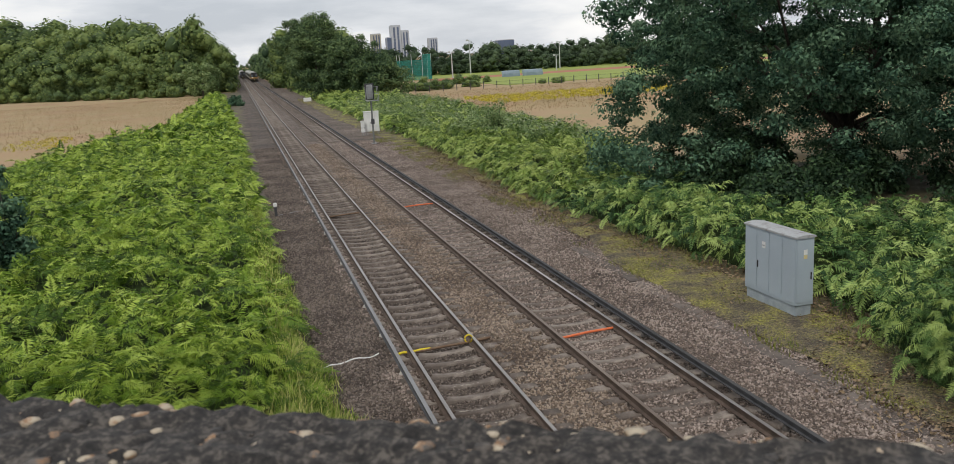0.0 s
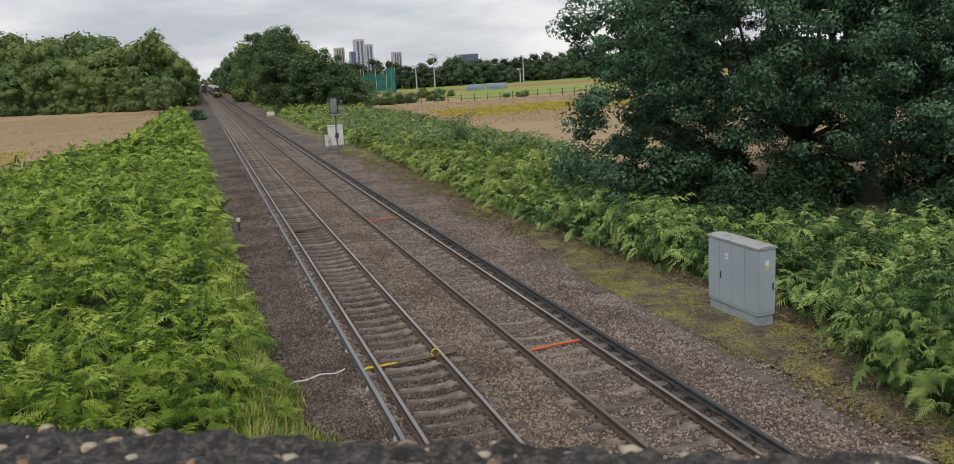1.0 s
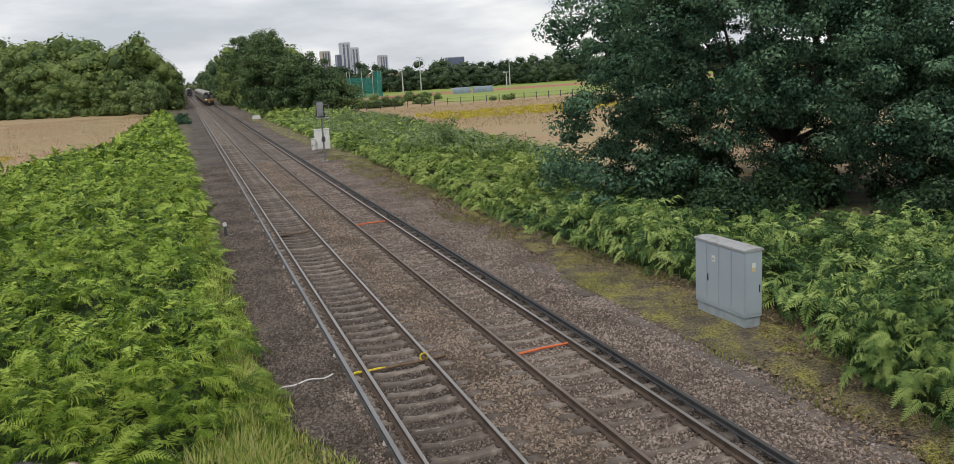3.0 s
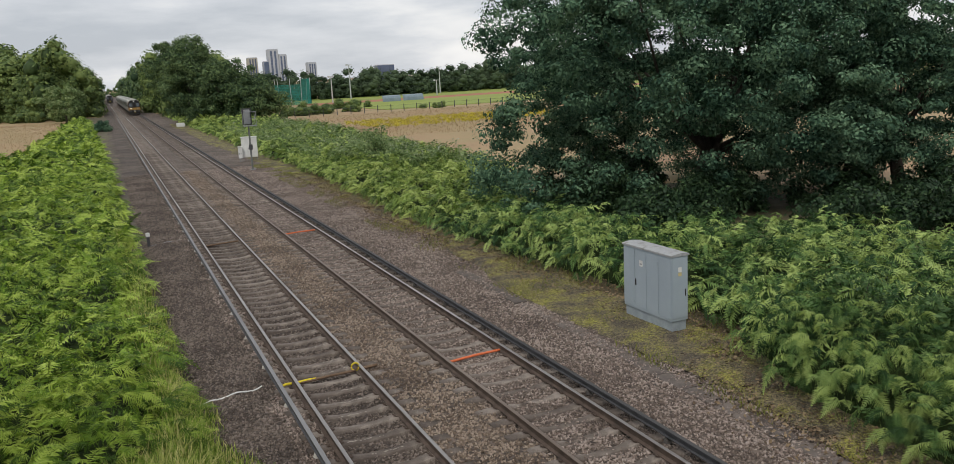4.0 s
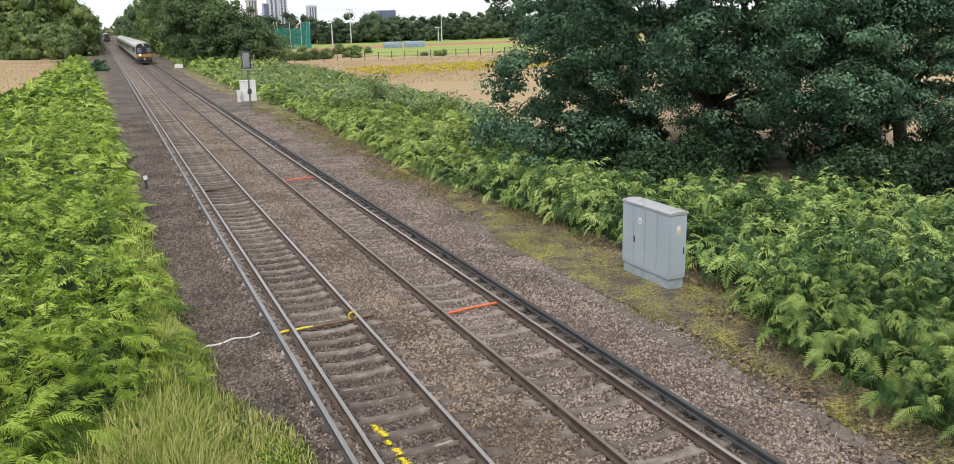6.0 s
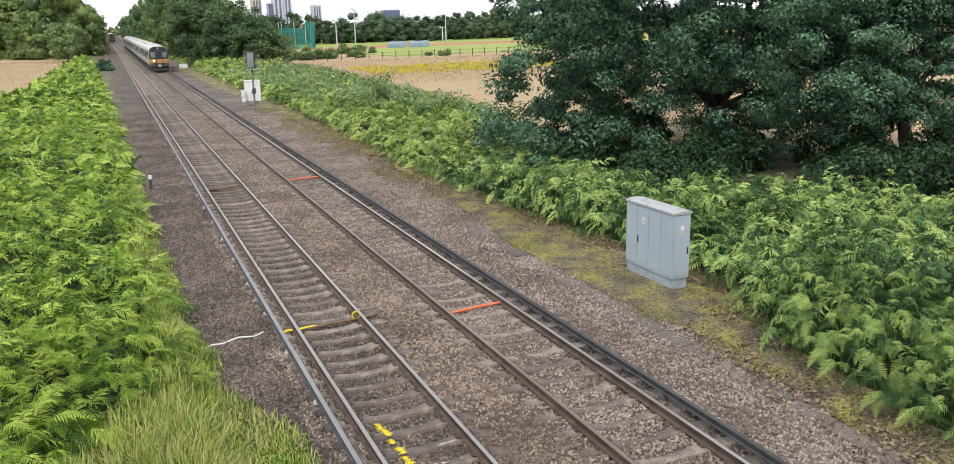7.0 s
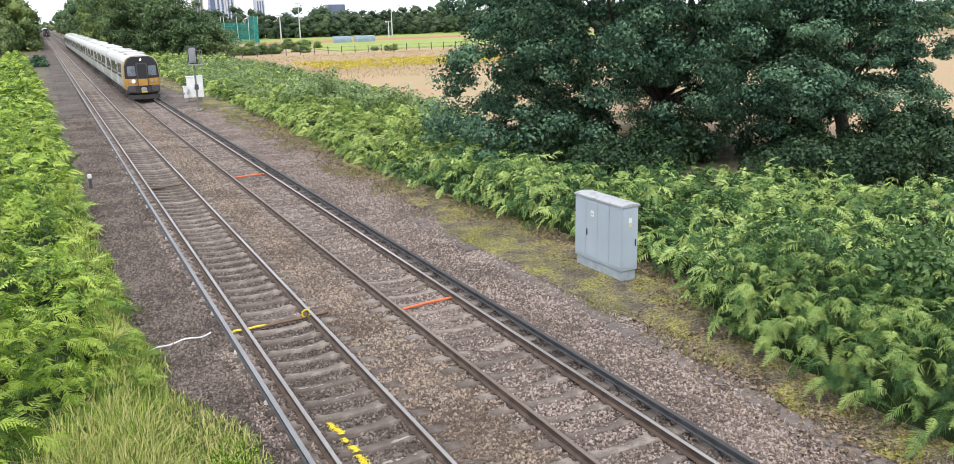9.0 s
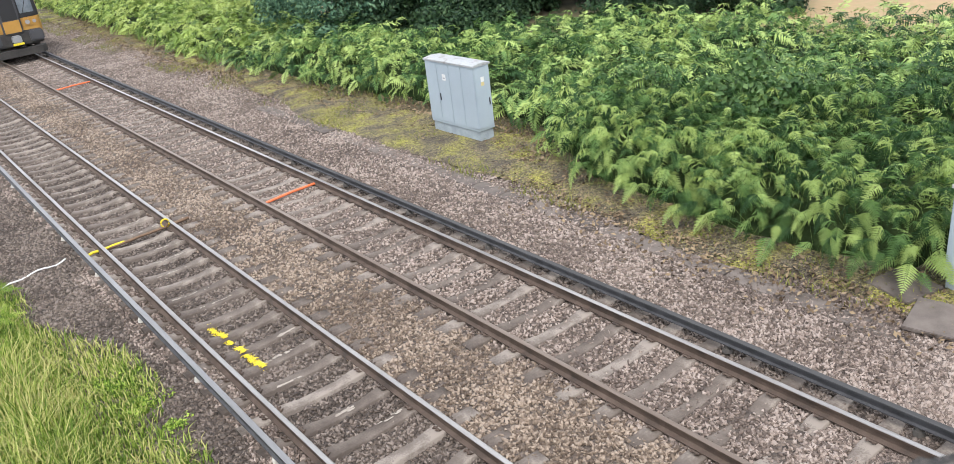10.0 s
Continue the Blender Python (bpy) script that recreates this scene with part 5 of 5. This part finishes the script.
for z in (0.2, 0.8):
    part("rail", box(26, 112, 151.98, 152.02, z, z + 0.025), M_DARK, fence)


def tower(x0, x1, high, wall, bands, label, y=1000.0):
    t = tagged(new("tower_block"), label, "tower block", "distant towers")
    part("wall", box(x0, x1, y, y + 14, GROUND, high), wall, t)
    part("roof", box(x0 + 0.4, x1 - 0.4, y + 0.4, y + 13.6, high + 0.004, high + 0.9), M_TOWER, t)
    w = (x1 - x0) / (bands * 2 + 1)
    for k in range(bands):
        a = x0 + w * (2 * k + 1)
        glass = part("window_band", box(a, a + w, y - 0.3, y - 0.004, 2, high - 1.2), M_BLUEGLASS, t, "blue glazed strip")
        bm = bmesh.new()
        for f in range(int(high / 3.2)):
            box(a, a + w, y - 0.42, y - 0.304, 2 + f * 3.2, 2.18 + f * 3.2, bm=bm)
        tagged(part("floor_bands", bm, wall, glass), kind="stuff")


tower(171.9, 177.0, 28.7, M_BLUEGLASS, 1, "lower dark blue glass tower on the skyline")
tower(177.5, 188.9, 42.2, M_TOWER, 2, "tallest pale tower with blue glazed strips")
tower(189.4, 198.7, 36.0, M_TOWER, 2, "pale tower with blue glazed strips")
tower(153.9, 164.6, 33.6, M_BEIGE, 3, "beige slab block on the skyline")
tower(223.0, 233.0, 25.5, M_TOWER, 3, "pale square block on the skyline")
tower(308.4, 329.7, 18.8, M_BLUEGLASS, 3, "dark square block above the trees")


# ---- lineside equipment ----
def signal():
    s = tagged(new("railway_signal"), "signal on a grey post seen from behind, with a small cage", "railway signal")
    s.matrix_basis = pose(4.5, 65.9, -0.2)
    part("post", rod((0, 0, 0), (0, 0, 3.4), 0.07, sides=12), M_POST, s, "slim weathered grey steel post")
    part("base_plate", box(-0.2, 0.2, -0.2, 0.2, 0, 0.06, 0.01), M_GALV, s)
    h = part("signal_head", box(-0.22, 0.22, 0.1, 0.42, 3.5, 4.6, 0.04), M_GALV, s, "pale grey back of the signal head")
    part("rear_cover", box(-0.17, 0.17, 0.03, 0.1, 3.6, 4.5, 0.02), M_GALV, h)
    part("backboard", box(-0.36, 0.36, 0.43, 0.46, 3.42, 4.7, 0.01), M_DARK, h, "black backboard")
    part("platform", box(-0.35, 0.6, -0.3, 0.4, 3.34, 3.40), M_GALV, s)
    for x, y in ((-0.33, -0.28), (0.58, -0.28), (0.58, 0.38), (-0.33, 0.38)):
        part("cage_post", rod((x, y, 3.38), (x, y, 4.45), 0.02, sides=5), M_GALV, s)
    for z in (3.9, 4.43):
        part("cage_rail", rod((-0.33, -0.28, z), (0.58, -0.28, z), 0.018, sides=5), M_GALV, s)
        part("cage_rail", rod((0.58, -0.28, z), (0.58, 0.38, z), 0.018, sides=5), M_GALV, s)
    part("junction_box", box(-0.14, 0.14, -0.2, -0.086, 1.55, 1.95, 0.02), M_DARK, s)


signal()


def spalled_patches():
    """Ragged pale chips along the worn edges of some western sleepers."""
    rng = np.random.default_rng(19)
    v, f = [], []
    for k in range(12, 70):
        if rng.random() < 0.3:
            continue
        centre, spread = rng.uniform(-0.4, 0.45), rng.uniform(0.08, 0.3)
        edge = rng.choice((-0.055, 0.0, 0.06))
        for _ in range(rng.integers(8, 26)):
            x = centre + rng.normal(0, spread)
            if abs(abs(x) - HALF) < 0.12 or abs(x) > 1.15:
                continue
            top = float(np.interp(abs(x), (0.3, 0.55, 1.0, 1.25), (-0.022, 0.012, 0.012, 0.0)))
            x0, y0, z = x - TRACK_X, SLEEPER_0 + k * PITCH + edge + rng.normal(0, 0.014), SLEEPER_Z + top + 0.008
            rx, ry, n, base = rng.uniform(0.012, 0.06), rng.uniform(0.008, 0.026), 6, len(v)
            for j in range(n):
                a, r = 2 * math.pi * j / n, rng.uniform(0.55, 1.3)
                v.append((x0 + rx * r * math.cos(a), y0 + ry * r * math.sin(a), z - 0.004))
            v.append((x0, y0, z))
            f += [(base + j, base + (j + 1) % n, base + n) for j in range(n)]
    tagged(part("spalled_patches", np_mesh("spalled_patches", v, f), M_SLEEPER_B, west, "pale broken concrete"), kind="stuff")


def white_case(x, y, w, d, h, label):
    c = tagged(new("equipment_case"), label, "cabinet", "lineside cases")
    c.matrix_basis = pose(x, y, -0.22, 0, 0, -4)
    part("case_body", box(0, w, 0, d, 0.3, h, 0.015), M_WHITE, c)
    part("case_roof", box(-0.05, w + 0.05, -0.05, d + 0.05, h, h + 0.06, 0.015), M_WHITE, c)
    for k in range(2):
        p = part("case_door", box(0.04 + k * (w / 2), w / 2 - 0.04 + k * (w / 2), -0.02, 0, 0.36, h - 0.08, 0.004), M_WHITE, c)
        part("latch", box(w / 2 - 0.12 + k * 0.2, w / 2 - 0.08 + k * 0.2, -0.04, -0.02, h * 0.5, h * 0.5 + 0.14), M_DARK, p, "dark latch")
    for x0 in (0.06, w - 0.12):
        part("leg", box(x0, x0 + 0.06, 0.1, 0.16, 0, 0.3), M_GALV, c)


white_case(5.0, 74.0, 1.3, 0.6, 2.0, "white lineside equipment case beside the signal")
white_case(4.62, 73.6, 0.32, 0.25, 1.25, "small white box on legs beside the white case")
c = tagged(part("concrete_block", box(5.3, 6.6, 146.6, 147.4, -0.25, 0.45, 0.06), M_WHITE), "whitewashed low block beside the line", "block")

mk = tagged(new("marker_post"), "short dark post with a white top in the ballast", "marker post")
mk.matrix_basis = pose(-4.46, 37.5, -0.27)
part("stem", box(-0.06, 0.06, -0.06, 0.06, 0, 0.5, 0.01), M_DARK, mk)
part("white_cap", box(-0.08, 0.08, -0.08, 0.08, 0.5, 0.66, 0.015), M_WHITE, mk, "white cap")


def hose(name, pts, r, material, label, category):
    """A thin bent cable or pipe through points."""
    bm = bmesh.new()
    limb(bm, pts, r, r, 6)
    return tagged(part(name, bm, material), label, category)


def curve_pts(a, b, sag, n=12):
    a, b = Vector(a), Vector(b)
    side = Vector((-(b - a).y, (b - a).x, 0)).normalized()
    return [a.lerp(b, k / n) + side * sag * math.sin(k / n * math.pi * 1.6) + Vector((0, 0, 0.025 * math.sin(k * 1.1))) for k in range(n + 1)]


hose("white_cable", curve_pts((-4.42, 17.5, -0.165), (-3.12, 17.95, -0.145), 0.07), 0.018, M_WHITE, "loose white cable lying on the ballast", "cable")
hose("white_cable", curve_pts((-4.4, 37.4, -0.19), (-3.2, 38.2, -0.17), 0.05), 0.014, M_GALV, "pale cable lying beside the marker post", "cable")
hose("orange_pipe", [(0.99, 17.05, -0.12), (1.7, 17.13, -0.105), (2.37, 17.2, -0.12)], 0.03, M_ORANGE, "bright orange cable pipe across the track", "pipe")
hose("orange_pipe", [(0.99, 36.0, -0.12), (1.7, 36.08, -0.105), (2.37, 36.15, -0.12)], 0.033, M_ORANGE, "faded orange cable pipe across the track", "pipe")
M_RUSTPIPE = mat("brown_rubber_hose", [(0.12, 0.07, 0.04), (0.2, 0.13, 0.08)], scale=6)
hose("cable_pipe", [(-2.3, 17.62, -0.13), (-1.7, 17.66, -0.12), (-1.05, 17.7, -0.12), (-0.98, 17.7, -0.06)], 0.03, M_RUSTPIPE, "brown cable pipe across the sleepers", "pipe")
hose("cable_pipe", [(-0.85, 17.72, -0.11), (-0.5, 17.75, -0.1)], 0.035, M_RUSTPIPE, "brown cable pipe end beside the rail", "pipe")
hose("yellow_cable", [(-2.72, 17.6, -0.12), (-2.62, 17.61, -0.1), (-2.5, 17.61, -0.1)], 0.03, M_YELLOWP, "yellow cable sleeve beside the conductor rail", "cable")
hose("yellow_cable", [(-2.36, 17.62, -0.11), (-2.15, 17.64, -0.1), (-1.95, 17.65, -0.11)], 0.026, M_YELLOWP, "yellow cable sleeve beside the conductor rail", "cable")
ring = bmesh.new()
limb(ring, [(0.09 * math.cos(a), 0.02, 0.09 * math.sin(a)) for a in np.linspace(0, 6.1, 14)], 0.018, 0.018, 6)
tagged(part("yellow_ring", ring, M_YELLOWP, at=pose(-1.03, 17.68, -0.03)), "yellow cable loop at the rail", "cable")
hose("cable_pipe", [(-2.3, 35.6, -0.13), (-1.0, 35.8, -0.12)], 0.035, M_RUSTPIPE, "brown cable pipe across the sleepers", "pipe")


def paint_line():
    """A sprayed yellow dash line over sleepers and stones."""
    rng = np.random.default_rng(77)
    v, f, count = [], [], 0
    p = tagged(new("paint_mark"), "broken line of yellow marking paint on sleepers", "paint mark", kind="stuff")
    pts = []
    for _ in range(1900):
        u = rng.random()
        if 0.42 < u < 0.5:
            continue
        pts.append((-2.06 + 0.09 * u + rng.normal(0, 0.028), 12.75 - 1.95 * u + rng.normal(0, 0.02)))
    pts = np.array(pts)
    n = len(pts)
    on_sleeper = np.abs(((pts[:, 1] - SLEEPER_0 + PITCH / 2) % PITCH) - PITCH / 2) < 0.11
    z = np.where(on_sleeper, SLEEPER_Z + 0.016, ballast_height(pts[:, 0], pts[:, 1]) + 0.035)
    a = rng.uniform(0, 6.28, n)
    s = rng.uniform(0.005, 0.013, n)
    quad = np.stack([np.stack([pts[:, 0] + s * np.cos(a + k * 1.571), pts[:, 1] + s * np.sin(a + k * 1.571), z + rng.normal(0, 0.003, n)], 1) for k in range(4)], 1)
    part("paint", np_mesh("paint", quad.reshape(-1, 3), 4 * np.arange(n)[:, None] + np.arange(4)), M_YELLOWP, p)


SLEEPER_0 = 0.42
paint_line()
spalled_patches()

slabs = tagged(new("walkway_slabs"), "worn concrete slabs leading to a cabinet", "paving", kind="structure")
for x, y, w, l, r in ((5.35, 4.35, 0.9, 0.75, 12), (5.95, 5.15, 0.75, 0.8, -14), (5.3, 3.3, 0.9, 1.0, 3)):
    part("slab", box(-w / 2, w / 2, -l / 2, l / 2, -0.06, 0, 0.01), M_TROUGH, slabs, at=pose(x, y, -0.135, 1, -1, r))

far_train = make_train("distant train standing on the other track", 4, True)
far_train.matrix_basis = pose(-TRACK_X, 450, 0)


# ---- sleepers ----
def sleepers():
    rng = random.Random(14)
    for base, cx, sink in ((west, -TRACK_X, 0.0), (east, TRACK_X, 0.012)):
        for k in range(140):
            part("sleeper", SLEEPER, None, base, at=pose(cx + rng.uniform(-0.015, 0.015), SLEEPER_0 + k * PITCH, SLEEPER_Z - sink + rng.uniform(-0.006, 0.006), rng.uniform(-0.6, 0.6), 0, rng.uniform(-0.7, 0.7)))
        v = np.empty(len(SLEEPER.vertices) * 3)
        SLEEPER.vertices.foreach_get("co", v)
        v = v.reshape(-1, 3)
        f = np.array([p.vertices[:] for p in SLEEPER.polygons])
        n = 420
        off = np.stack([np.full(n, cx), SLEEPER_0 + PITCH * (140 + np.arange(n)), np.full(n, SLEEPER_Z - sink)], 1)
        far = part("far_sleepers", np_mesh("far_sleepers", (v[None] + off[:, None]).reshape(-1, 3), (f[None] + len(v) * np.arange(n)[:, None, None]).reshape(-1, 4)), M_SLEEPER, base)
        tagged(far, kind="stuff")


sleepers()


# ---- motions ----
def motions():
    walk(train, [(t, pose(TRACK_X, 343.4 - 29.85 * t, 0)) for t in (0.0, 2.5, 5.0, 7.5, 10.0)])


motions()
